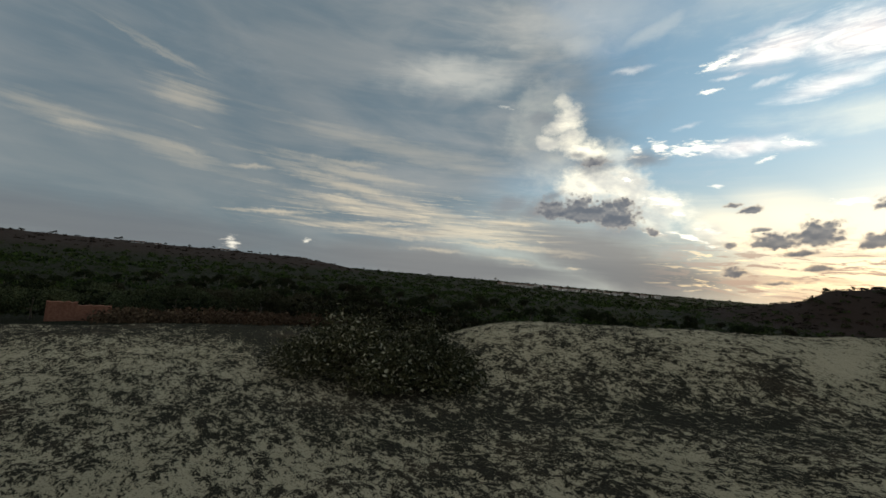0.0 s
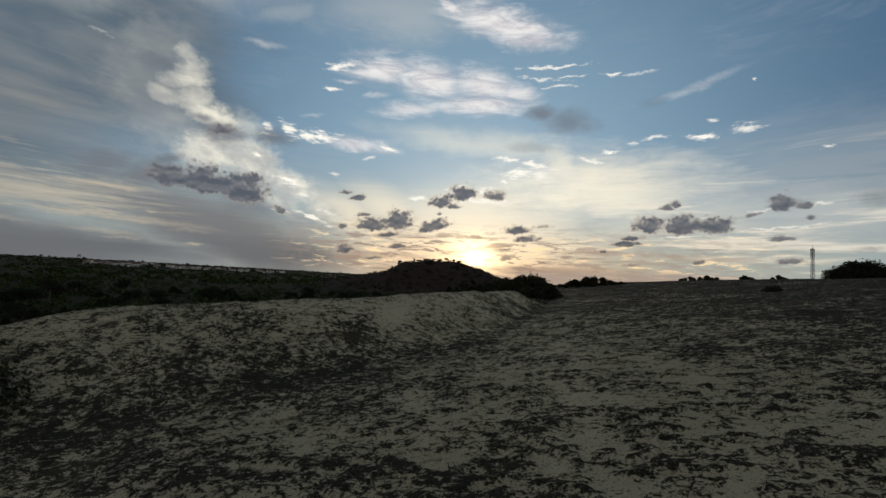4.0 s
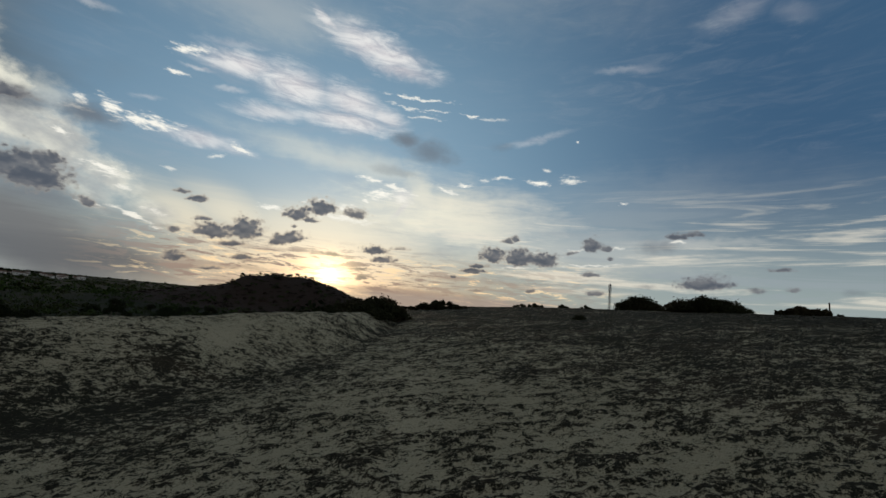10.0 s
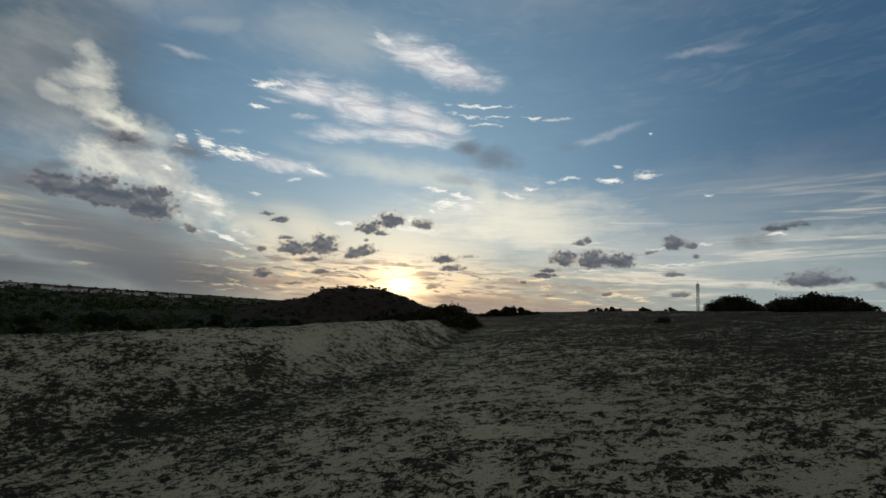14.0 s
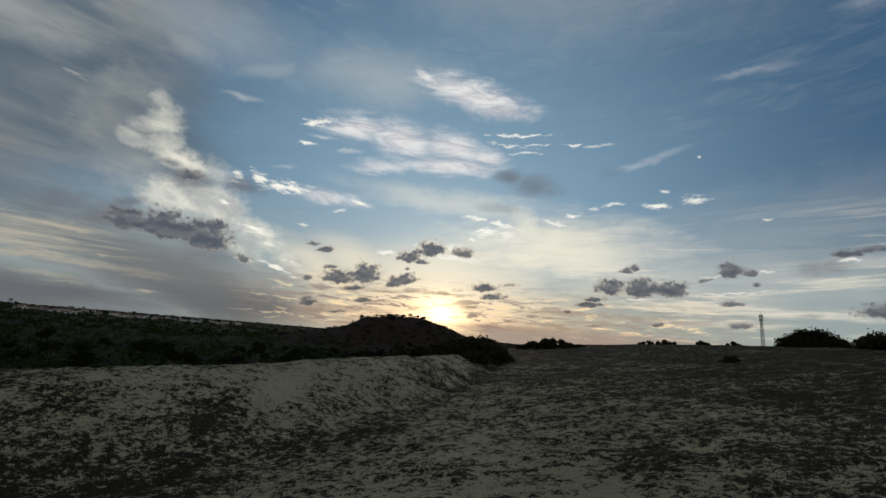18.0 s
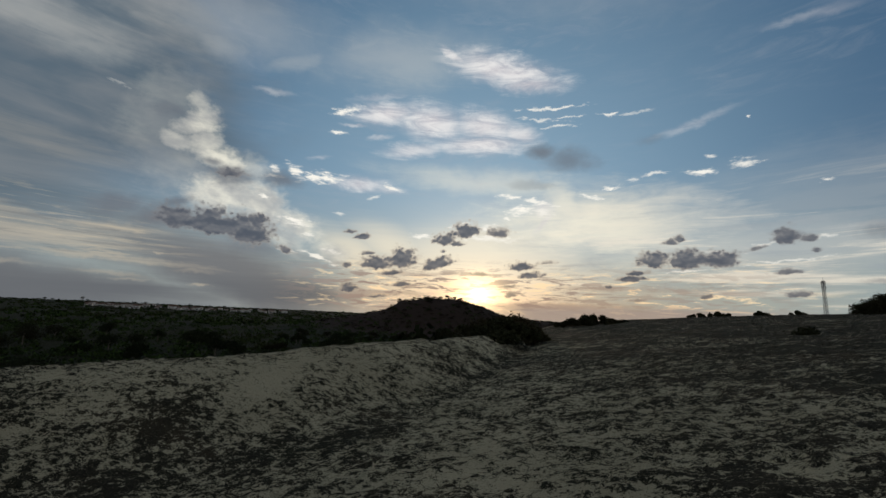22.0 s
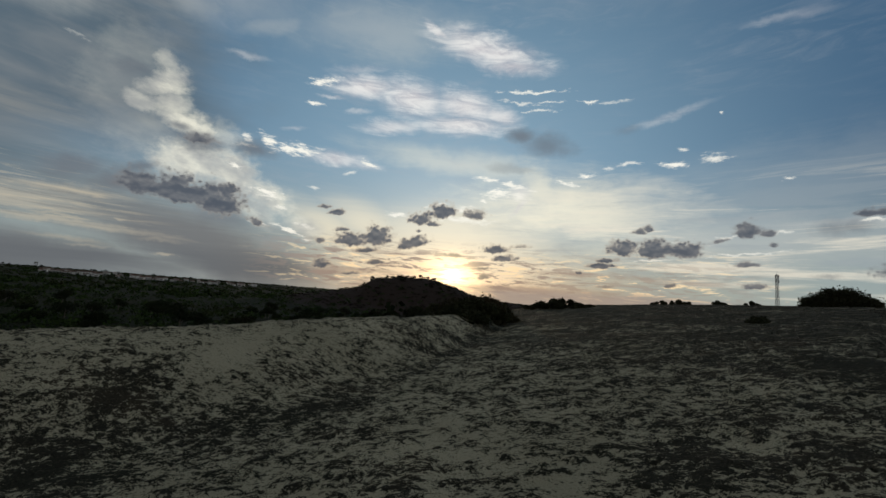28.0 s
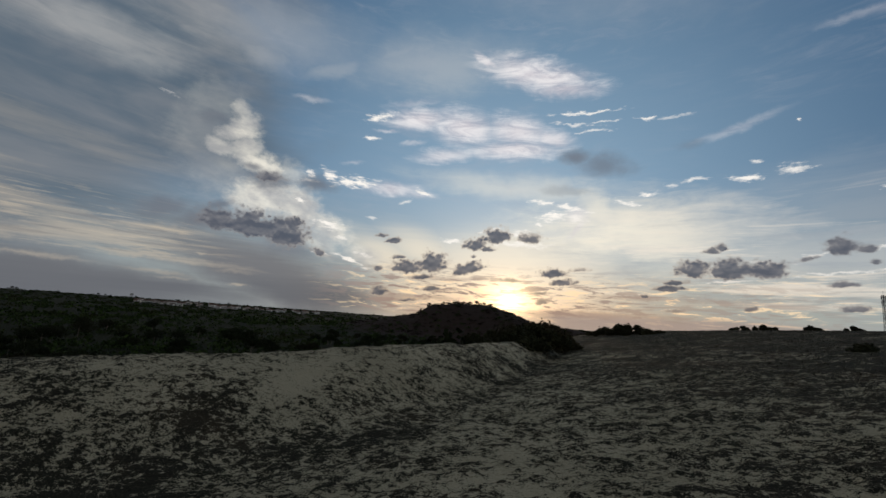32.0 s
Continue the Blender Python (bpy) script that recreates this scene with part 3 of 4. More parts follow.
def plain(name, a, b_, scale, rough=0.85, relief=0.3, depth=0.01, metal=0.0):
    m, t, b = material(name, rough)
    p = put(t, "ShaderNodeTexCoord").outputs["Object"]
    n = grain(t, p, scale, 5, 0.65)
    w = grain(t, p, scale * 0.12, 3)
    c = blend(t, span(t, n, 0.3, 0.7), a, b_)
    c = blend(t, calc(t, "MULTIPLY", span(t, w, 0.45, 0.7), 0.4), c, tuple(0.6 * v for v in a))
    t.links.new(c, b.inputs["Base Color"])
    b.inputs["Metallic"].default_value = metal
    bump(t, b, n, relief, depth)
    return m


SAND = sand_ground()
LEAF = foliage("shrub_leaf", (0.018, 0.022, 0.010), (0.085, 0.085, 0.040), 0.65, (0.07, 0.045, 0.028), (0.28, 0.27, 0.19))
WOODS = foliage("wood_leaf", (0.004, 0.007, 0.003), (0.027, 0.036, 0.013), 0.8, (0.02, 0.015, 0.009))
PLAIN_LEAF = foliage("plain_leaf", (0.006, 0.012, 0.004), (0.048, 0.082, 0.017), 0.8, (0.024, 0.021, 0.009))
GROVE_LEAF = foliage("grove_leaf", (0.016, 0.023, 0.010), (0.082, 0.098, 0.046), 0.8, (0.04, 0.032, 0.02))
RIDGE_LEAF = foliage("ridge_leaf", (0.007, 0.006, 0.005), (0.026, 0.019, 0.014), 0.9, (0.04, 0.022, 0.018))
BRUSH = foliage("dry_brush", (0.04, 0.027, 0.016), (0.11, 0.08, 0.05), 0.9)
DUNE_LEAF = foliage("dune_leaf", (0.014, 0.018, 0.008), (0.045, 0.046, 0.022), 0.8)
GRASS = foliage("dry_grass", (0.006, 0.007, 0.004), (0.03, 0.03, 0.02), 0.95, (0.022, 0.017, 0.012))
BARK = plain("bark", (0.10, 0.08, 0.06), (0.17, 0.145, 0.12), 30, 0.95, 0.6, 0.01)
CLAY = plain("clay_wall", (0.17, 0.072, 0.045), (0.25, 0.12, 0.075), 14, 0.95, 0.6, 0.02)
STEEL = plain("galvanised_steel", (0.10, 0.10, 0.105), (0.16, 0.16, 0.165), 6, 0.7, 0.1, 0.002, 0.2)
RENDER_WALL = plain("whitewash", (0.62, 0.60, 0.56), (0.78, 0.76, 0.72), 2.5, 0.9)
ROOF = plain("roof_tile", (0.09, 0.055, 0.042), (0.15, 0.09, 0.065), 3.0, 0.9)
WINDOW = plain("dark_opening", (0.02, 0.022, 0.026), (0.04, 0.042, 0.046), 2.0, 0.4, 0.0)
CONCRETE = plain("concrete", (0.28, 0.27, 0.25), (0.38, 0.37, 0.35), 3.0, 0.9)

# ---- land ----


def lattice(ix, iy, seed):
    n = (ix.astype(np.int64) * 374761393 + iy.astype(np.int64) * 668265263 + seed * 982451653) & 0xFFFFFFFF
    n = ((n ^ (n >> 13)) * 1274126177) & 0xFFFFFFFF
    return ((n ^ (n >> 16)) & 0xFFFF) / 65535.0


def rough_field(x, y, seed=0):
    """Smooth random values from 0 to 1, about one swell a metre."""
    x, y = np.asarray(x, float), np.asarray(y, float)
    ix, iy = np.floor(x), np.floor(y)
    fx, fy = x - ix, y - iy
    fx, fy = fx * fx * (3 - 2 * fx), fy * fy * (3 - 2 * fy)
    a, b = lattice(ix, iy, seed), lattice(ix + 1, iy, seed)
    c, d = lattice(ix, iy + 1, seed), lattice(ix + 1, iy + 1, seed)
    return (a * (1 - fx) + b * fx) * (1 - fy) + (c * (1 - fx) + d * fx) * fy


def layered(x, y, size, seed=0, octaves=3):
    total, weight, k = 0.0, 0.0, 1.0
    for i in range(octaves):
        total = total + k * rough_field(x / size * 2 ** i + 17.3 * i, y / size * 2 ** i - 9.1 * i, seed + i)
        weight, k = weight + k, k * 0.55
    return total / weight


def logistic(v):
    return 1 / (1 + np.exp(-np.clip(v, -40, 40)))


def ease(v, a, b):
    s = np.clip((v - a) / (b - a), 0, 1)
    return s * s * (3 - 2 * s)


PLAIN = -6.5
HILL_X = (-98, -72, -62.7, -54, -47.8, -43.9, -40.2, -27.6, -13.4, -7.9, 1, 9.9, 21, 38.8, 66)
HILL_Z = (0, 5.6, 7.6, 9.4, 10.6, 13.0, 15.8, 17.3, 17.6, 16.8, 14.6, 10.8, 8.8, 7.4, 0)


def bank_line(x):
    return np.minimum(8.68 + 7.13 * np.exp(np.minimum(x, 6.0) / 4.01), 60.0)


def dune(x, y):
    """The near dune: a slope that climbs to the right, a sand bank beyond a shallow trough, and its lee side."""
    slope = 0.01 + 0.145 * 31.5 * np.tanh(x / 31.5) - 0.003 * y
    slope = -1.12 + 0.22 * np.logaddexp(0, (slope + 1.12) / 0.22)
    slope = slope - 0.22 * np.exp(-((x + 5.2) / 3.0) ** 2 - ((y - 2.6) / 2.4) ** 2)
    line = bank_line(x)
    top = 1.07 + 0.084 * np.minimum(x, 0) - 0.007 * np.maximum(x, 0) - 0.5 * np.logaddexp(0, -(x + 9.8) * 1.6) / 1.6
    s = (y - line) / (3.38 + 0.27 * np.exp(np.minimum(x / 3.0, 2.08)))
    side = logistic((6.5 - x) / 1.2) * logistic((x + 15.0) / 1.0)
    z = slope + (top - slope) * np.exp(-s * s) * side
    z = z - 0.163 * np.exp(-((y - line + 4.73) / 2.0) ** 2) * side
    lee = logistic((6.5 - x) / 1.2)
    z = z - lee * 0.20 * np.maximum(y - line - 1, 0)
    # the sand ends about eighteen metres off on the low side
    z = z - 0.11 * np.maximum(-x - 17.5, 0) - 0.12 * np.maximum(-8 - y, 0)
    r = np.hypot(x, y)
    z = z - 0.13 * np.maximum(r - 58, 0)
    return z


def patch(x, y, cx, cy, rx, ry):
    return np.exp(-((x - cx) / rx) ** 2 - ((y - cy) / ry) ** 2)


def litter(x, y):
    """How thick the dry grass lies, 0 to 1: thin on the bank's brow, thick in the trough and far up the slope."""
    v = 0.485 + 0.12 * (layered(x, y, 0.7, 21, 2) - 0.5) + 0.15 * (layered(x, y, 3.0, 31, 2) - 0.5)
    # single mats of creeping grass, about a hand wide
    v = v + 0.36 * (layered(x * 0.75, y * 1.25, 0.11, 55, 3) - 0.5)
    away = 1 - 0.85 * np.exp(-((x + 1.5) / 2.6) ** 2 - ((y - 10.5) / 3.0) ** 2)
    v = v + 0.30 * (layered(x * 0.6, y * 1.35, 0.26, 58, 3) - 0.5) * away
    line = bank_line(x)
    here = logistic((3 - x) / 1.5)
    v = v + 0.09 * np.exp(-((y - line + 5.2) / 1.15) ** 2) * here - 0.045 * np.exp(-((y - line + 1.6) / 1.7) ** 2) * here
    v = v + 0.04 * np.exp(-((y - line + 3.6) / 1.5) ** 2) * logistic((-0.5 - x) / 0.6)
    v = v + 0.14 * patch(x, y, -2.35, 9.75, 0.45, 0.75) + 0.15 * patch(x, y, 0.3, 10.2, 0.5, 0.5) + 0.08 * patch(x, y, 5.3, 8.3, 0.9, 0.6)
    v = v - 0.15 * patch(x, y, -1.85, 11.0, 0.45, 1.0) - 0.06 * patch(x, y, 1.5, 8.0, 1.3, 0.7)
    v = v + 0.03 * patch(x, y, -5.7, 3.6, 2.2, 1.6) - 0.04 * patch(x, y, -11.8, 0.3, 3.5, 2.5) + 0.10 * ease(-x, 13.0, 16.0) + 0.035 * ease(-x, 5.0, 8.0) + 0.03 * patch(x, y, -3.0, 8.0, 1.8, 1.5)
    r = np.hypot(x, y)
    up = 0.095 * ease(r, 8, 30) * logistic((x - 0.5) / 1.5) + 0.09 * ease(x, 2, 8)
    return np.clip(v + up, 0, 1.2)


def height(x, y):
    x, y = np.asarray(x, float), np.asarray(y, float)
    r = np.hypot(x, y)
    swell = (layered(x, y, 60, 40) - 0.5) * 2.0 * ease(r, 40, 160)
    far = PLAIN + swell
    # hill under the sun: a flat crown, steep on its left, with long low shoulders
    far = far + np.interp(x, HILL_X, HILL_Z) * np.exp(-np.abs((y - 222.0) / 36.0) ** 2.5)
    d = np.hypot(x + 26, (y - 222.0) * 0.9)
    far = far + (layered(x, y, 9, 60) - 0.5) * 1.8 * np.exp(-(d / 45) ** 2)
    # long ridge on the low side, and the far rise with the town
    far = far + 16.2 * np.exp(-((x + 620) / 210) ** 2) * logistic((210 - y) / 8) * (0.9 + 0.2 * layered(x, y, 130, 80))
    far = far + 7.0 * np.exp(-((r - 1500) / 420) ** 2)
    near = dune(x, y)
    z = 0.6 * np.logaddexp(near / 0.6, far / 0.6)
    lumps = (layered(x, y, 1.7, 3) - 0.5) * 0.12 + 0.045 * ease(litter(x, y), 0.40, 0.60) + (layered(x, y, 0.26, 9, 2) - 0.5) * 0.04
    return z + lumps * (1 - ease(r, 60, 90))


def scrub(x, y):
    """1 where shrubs and soil take over from sand."""
    z = dune(np.asarray(x, float), np.asarray(y, float))
    lee = ease(y - bank_line(x), 1.5, 3.5) * logistic((7.5 - x) / 1.0)
    bare = np.exp(-((x + 36) / 4.0) ** 2 - ((y - 5.0) / 2.2) ** 2) + np.exp(-((x + 33) / 2.0) ** 2 - ((y - 9.5) / 1.5) ** 2)
    turn_, far_ = np.degrees(np.arctan2(x, y)), np.hypot(x, y)
    bare = bare + np.exp(-((turn_ + 46) / 9) ** 2 - ((far_ - 790) / 60) ** 2) * (layered(x, y, 70, 15, 2) > 0.42)
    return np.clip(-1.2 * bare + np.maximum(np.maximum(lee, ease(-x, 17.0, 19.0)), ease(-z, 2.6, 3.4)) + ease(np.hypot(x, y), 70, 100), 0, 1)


def sheet_of_land():
    turns = np.concatenate([np.radians(np.linspace(-118, 78, 820)), np.radians(np.linspace(78, 242, 70)[1:-1])])
    rings = np.concatenate([[0.35], np.geomspace(0.8, 60, 360), np.geomspace(60, 4900, 110)[1:]])
    n, k = len(turns), len(rings)
    x = 1.0 + rings[:, None] * np.sin(turns)
    y = 1.5 + rings[:, None] * np.cos(turns)
    z = height(x, y)
    pts = np.stack([x, y, z], -1).reshape(-1, 3)
    i, j = np.meshgrid(np.arange(k - 1), np.arange(n), indexing="ij")
    a, b = i * n + j, i * n + (j + 1) % n
    quads = np.stack([a, a + n, b + n, b], -1).reshape(-1, 4)
    centre = len(pts)
    pts = np.vstack([pts, [[1.0, 1.5, float(height(1.0, 1.5))]]])
    fan = [(int(q), int((q + 1) % n), centre) for q in range(n)]
    me = bpy.data.meshes.new("ground")
    me.from_pydata(pts.tolist(), [], quads.tolist() + fan)
    me.polygons.foreach_set("use_smooth", np.ones(len(me.polygons), bool))
    for name, field in (("litter", litter), ("scrub", scrub)):
        me.attributes.new(name, "FLOAT", "POINT").data.foreach_set("value", np.asarray(field(pts[:, 0], pts[:, 1]), np.float32))
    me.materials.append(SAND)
    me.update()
    return tagged(new("ground", me), "pale dune sand with mats of dry grass", "ground", kind="structure")


ground = sheet_of_land()

# ---- plants ----
rng = np.random.default_rng(5)


def mesh_of(name, pts, faces, mat, smooth=False):
    me = bpy.data.meshes.new(name)
    me.from_pydata(np.asarray(pts).tolist(), [], faces if isinstance(faces, list) else faces.tolist())
    if smooth:
        me.polygons.foreach_set("use_smooth", np.ones(len(me.polygons), bool))
    me.materials.append(mat)
    me.update()
    return me


def leaves_at(centres, size, spread=0.4, slim=0.55):
    """Folded diamond leaves round the given centres: points and faces."""
    n = len(centres)
    u = rng.normal(size=(n, 3))
    u /= np.linalg.norm(u, axis=1)[:, None]
    v = np.cross(u, rng.normal(size=(n, 3)))
    v /= np.linalg.norm(v, axis=1)[:, None]
    w = np.cross(u, v)
    s = (np.asarray(size) * rng.uniform(1 - spread, 1 + spread, n))[:, None]
    p = np.stack([centres - u * s, centres + v * s * slim + w * s * 0.15, centres + u * s, centres - v * s * slim + w * s * 0.15], 1).reshape(-1, 3)
    q = np.arange(n)[:, None] * 4 + np.arange(4)
    return p, q


def tube(path, radii, sides=6):
    pts, faces = [], []
    for c, r in zip(path, radii):
        for k in range(sides):
            a = 2 * math.pi * k / sides
            pts.append((c[0] + r * math.cos(a), c[1] + r * math.sin(a), c[2]))
    for i in range(len(path) - 1):
        for k in range(sides):
            l = (k + 1) % sides
            faces.append((i * sides + k, i * sides + l, (i + 1) * sides + l, (i + 1) * sides + k))
    return pts, faces


def piece(name, me, parent, label=""):
    o = new(name, me)
    o.parent = parent
    if label:
        o["label"] = label
    return o


def blob_points(blobs, count, shell=0.5):
    """Random points in the outer part of ball-like clumps (x, y, z, radius, flatness)."""
    b = np.array(blobs)
    pick = rng.choice(len(b), count, p=b[:, 3] ** 2 / (b[:, 3] ** 2).sum())
    d = rng.normal(size=(count, 3))
    d /= np.linalg.norm(d, axis=1)[:, None]
    r = b[pick, 3] * (shell + (1 - shell) * rng.random(count) ** 0.6) * rng.uniform(0.85, 1.2, count)
    p = b[pick, :3] + d * r[:, None] * np.stack([np.ones(count), np.ones(count), b[pick, 4]], 1)
    return p[p[:, 2] > 0.02]


def shrub(name, at, width, deep, tall, leaves, leaf, mat, label, category="shrub", group="", clumps=16, turn=0.0, seed=1, stems=7, sprout=1.25):
    """A broad low shrub: stems that fork outwards under a lumpy crown of small leaves."""
    global rng
    rng = np.random.default_rng(seed)
    root = tagged(new(name), label, category, group)
    root.matrix_world = pose(at[0], at[1], float(height(at[0], at[1])) - 0.05, 0, 0, turn)
    blobs = []
    for i in range(clumps):
        a, q = rng.uniform(0, 2 * math.pi), math.sqrt(rng.uniform(0, 0.8))
        r = 0.26 * tall * rng.uniform(0.8, 1.5)
        z = tall * (1 - 0.75 * q ** 2) * rng.uniform(0.55, 0.95) - r * 0.8
        blobs.append((0.5 * width * q * math.cos(a), 0.5 * deep * q * math.sin(a), max(z, r * 0.35), r, 0.8))
    pts = blob_points(blobs, leaves)
    twigs = blob_points([(b[0], b[1], b[2], b[3] * sprout, 1.0) for b in blobs], leaves // 14, 0.9)
    p, f = leaves_at(np.vstack([pts, twigs]), leaf)
    piece("foliage", mesh_of("foliage", p, f, mat), root)
    for i in range(stems):
        b = blobs[i % len(blobs)]
        k = np.linspace(0, 1, 5)[:, None]
        end = np.array([b[0], b[1], b[2] + b[3] * 0.4])
        start = np.array([b[0] * 0.15, b[1] * 0.15, -0.05])
        path = start + (end - start) * k + np.array([0, 0, 0.12 * tall]) * np.sin(k * math.pi) + rng.normal(size=(5, 3)) * 0.02 * tall * np.sin(k * math.pi)
        p, f = tube(path, np.linspace(0.022, 0.006, 5) * (0.6 + tall * 0.5), 5)
        piece("stem", mesh_of("stem", p, f, BARK, True), root)
    return root


# the broad shrub in the hollow before the bank
shrub("sea_grape_shrub", (-8.75, 4.75), 5.6, 3.4, 1.75, 25000, 0.042, LEAF, "broad dusty green dune shrub with small pale leaves on sand", "shrub", clumps=46, turn=30, seed=3, stems=16)

DUNE_SHRUBS = "shrubs along the dune crest"


def crest_shrub(a, d, width, top, seed, leaves, label, leaf=0.07, clumps=18):
    """a: degrees right of north, d: metres; top: height of its crown over the path's first ground."""
    x, y = d * math.sin(radians(a)), d * math.cos(radians(a))
    tall = max(top - float(height(x, y)), 0.5)
    return shrub("dune_shrub", (x, y), width, width * 0.7, tall, leaves, leaf, DUNE_LEAF, label, "shrub", DUNE_SHRUBS, clumps, -a, seed, 6, 1.1)


crest_shrub(7.4, 25.5, 3.2, 2.4, 11, 5000, "dark rounded shrub at the end of the sand bank", 0.08, 16)
crest_shrub(3.6, 26.0, 3.4, 2.15, 12, 5000, "dark rounded shrub at the end of the sand bank", 0.08, 14)
crest_shrub(5.4, 24.8, 4.4, 2.1, 22, 6500, "dark rounded shrub at the end of the sand bank", 0.08, 22)
crest_shrub(0.9, 25.5, 3.6, 1.55, 23, 4500, "low dark shrub at the end of the sand bank", 0.08, 14)
crest_shrub(1.8, 20.6, 3.0, 1.45, 27, 4500, "low dark shrub on the brow of the sand bank", 0.07, 14)
crest_shrub(4.6, 21.2, 3.2, 1.85, 28, 5200, "dark rounded shrub on the brow of the sand bank", 0.07, 16)
crest_shrub(7.6, 22.6, 2.8, 2.0, 29, 4200, "dark rounded shrub on the brow of the sand bank", 0.07, 14)
crest_shrub(9.6, 26.5, 2.0, 1.75, 24, 2200, "low dark shrub at the end of the sand bank", 0.08, 9)
crest_shrub(12.8, 47, 3.6, 2.1, 25, 2000, "low dark shrub on the dune crest", 0.12, 10)
crest_shrub(18.2, 47, 2.4, 2.45, 26, 1400, "low dark shrub on the dune crest", 0.12, 8)
crest_shrub(15.6, 46, 5.0, 2.95, 13, 4500, "low dark shrub on the dune crest", 0.12, 16)
crest_shrub(26.2, 57, 2.4, 3.3, 14, 1200, "low dark shrub on the dune crest", 0.13, 9)
crest_shrub(28.3, 57, 2.6, 3.75, 15, 1200, "low dark shrub on the dune crest", 0.13, 9)
crest_shrub(31.5, 56, 1.6, 3.75, 16, 700, "small dark shrub on the dune crest", 0.13, 6)
crest_shrub(34.3, 56, 1.4, 3.95, 17, 500, "small dark shrub on the dune crest", 0.13, 5)
crest_shrub(40.6, 46, 4.2, 5.05, 18, 14000, "wide dark shrub hugging the dune crest", 0.075, 60)
crest_shrub(47.6, 38, 5.8, 4.8, 19, 19000, "wide dark domed shrub hugging the dune crest", 0.075, 70)
crest_shrub(56.4, 41, 4.6, 4.45, 20, 4000, "wide dark shrub hugging the dune crest", 0.11, 18)
shrub("small_shrub", (12.4, 18.5), 0.75, 0.6, 0.4, 500, 0.05, DUNE_LEAF, "small dark shrub alone on the sand slope", "shrub", clumps=6, seed=21, stems=4)


def tree_kind(name, width, tall, seed, cards=2400, size=0.105, mat=WOODS):
    """Trunk, limbs and a lumpy crown, as shared meshes at the origin."""
    global rng
    rng = np.random.default_rng(seed)
    blobs = []
    for i in range(9):
        a, q = rng.uniform(0, 2 * math.pi), math.sqrt(rng.uniform(0, 0.75))
        r = 0.2 * width * rng.uniform(0.7, 1.25)
        blobs.append((0.45 * width * q * math.cos(a), 0.45 * width * q * math.sin(a), tall * (0.78 - 0.38 * q * q) * rng.uniform(0.85, 1.05), r, 0.75))
    p, f = leaves_at(blob_points(blobs, cards, 0.55), size, 0.5, 0.7)
    crown = mesh_of("crown", p, f, mat)
    bend = rng.normal(size=(6, 3)) * 0.08 * np.linspace(0, 1, 6)[:, None]
    k = np.linspace(0, 1, 6)[:, None]
    p, f = tube(np.array([0, 0, -0.3]) + k * np.array([0.1, 0, tall * 0.65 + 0.3]) + bend, np.linspace(0.13, 0.05, 6) * tall / 4, 7)
    trunk = mesh_of("trunk", p, f, BARK, True)
    limbs = []
    for b in blobs[:4]:
        start = np.array([0.03, 0, tall * 0.3])
        p, f = tube(start + k * (np.array(b[:3]) - start), np.linspace(0.06, 0.02, 6) * tall / 4, 5)
        limbs.append(mesh_of("limb", p, f, BARK, True))
    return crown, trunk, limbs


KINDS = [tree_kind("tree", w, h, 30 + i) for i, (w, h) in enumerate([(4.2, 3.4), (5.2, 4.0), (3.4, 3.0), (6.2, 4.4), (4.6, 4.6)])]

KINDS += [tree_kind("tree", w, h, 40 + i, 3400, 0.08, GROVE_LEAF) for i, (w, h) in enumerate([(4.4, 3.0), (5.4, 3.2), (3.4, 2.6)])]


def tree(x, y, k, scale, turn, label="rounded dark green scrub tree on the plain"):
    crown, trunk, limbs = KINDS[k]
    root = tagged(new("scrub_tree"), label, "tree", "trees below the dune")
    root.matrix_world = pose(x, y, float(height(x, y)) - 0.1, 0, 0, turn) @ Matrix.Scale(scale, 4)
    piece("crown", crown, root)
    piece("trunk", trunk, root)
    for l in limbs:
        piece("limb", l, root)
    return root


pick = np.random.default_rng(77)
count = 0
while count < 230:
    a, d = radians(pick.uniform(-112, 8)), 26 + 120 * pick.random()
    x, y = d * math.sin(a), d * math.cos(a)
    if float(scrub(x, y)) < 0.9 or float(height(x, y)) > -1.0:
        continue
    if math.hypot((x + 35) / 2, y - 6) < 5 or (d < 48 and math.degrees(a) < -66):
        continue
    tree(x, y, int(pick.integers(5)), pick.uniform(0.5, 0.85), pick.uniform(0, 360))
    count += 1

for a, d, k, size in ((-101.0, 22, 6, 0.42), (-98.2, 22.5, 5, 0.5), (-96.8, 27, 6, 0.5), (-91.0, 28, 5, 0.5), (-88.5, 27, 7, 0.42), (-86.2, 31, 6, 0.66), (-83.4, 32, 5, 0.66), (-80.0, 36, 6, 0.7),
                      (-77.0, 28.5, 6, 0.66), (-74.6, 29.5, 5, 0.6), (-71.6, 33, 6, 0.7), (-69.0, 29, 7, 0.55), (-66.0, 33, 6, 0.72), (-63.0, 31, 5, 0.6), (-59.5, 34, 6, 0.75), (-55.0, 32, 5, 0.7), (-93.5, 34, 6, 0.7), (-89.5, 40, 5, 0.8), (-82.0, 44, 6, 0.8), (-73.0, 43, 6, 0.8), (-67.0, 46, 5, 0.9)):
    tree(d * math.sin(radians(a)), d * math.cos(radians(a)), k, size, a * 7, "rounded grey-green scrub tree beside the sand")

# the crown of the hill under the sun
for i in range(26):
    s = pick.uniform(-26, 16)
    x, y = -20 + s, 222 + pick.uniform(-16, 6)
    tree(x, y, int(pick.integers(5)), pick.uniform(0.28, 0.55), pick.uniform(0, 360), "small dark tree on the hilltop")


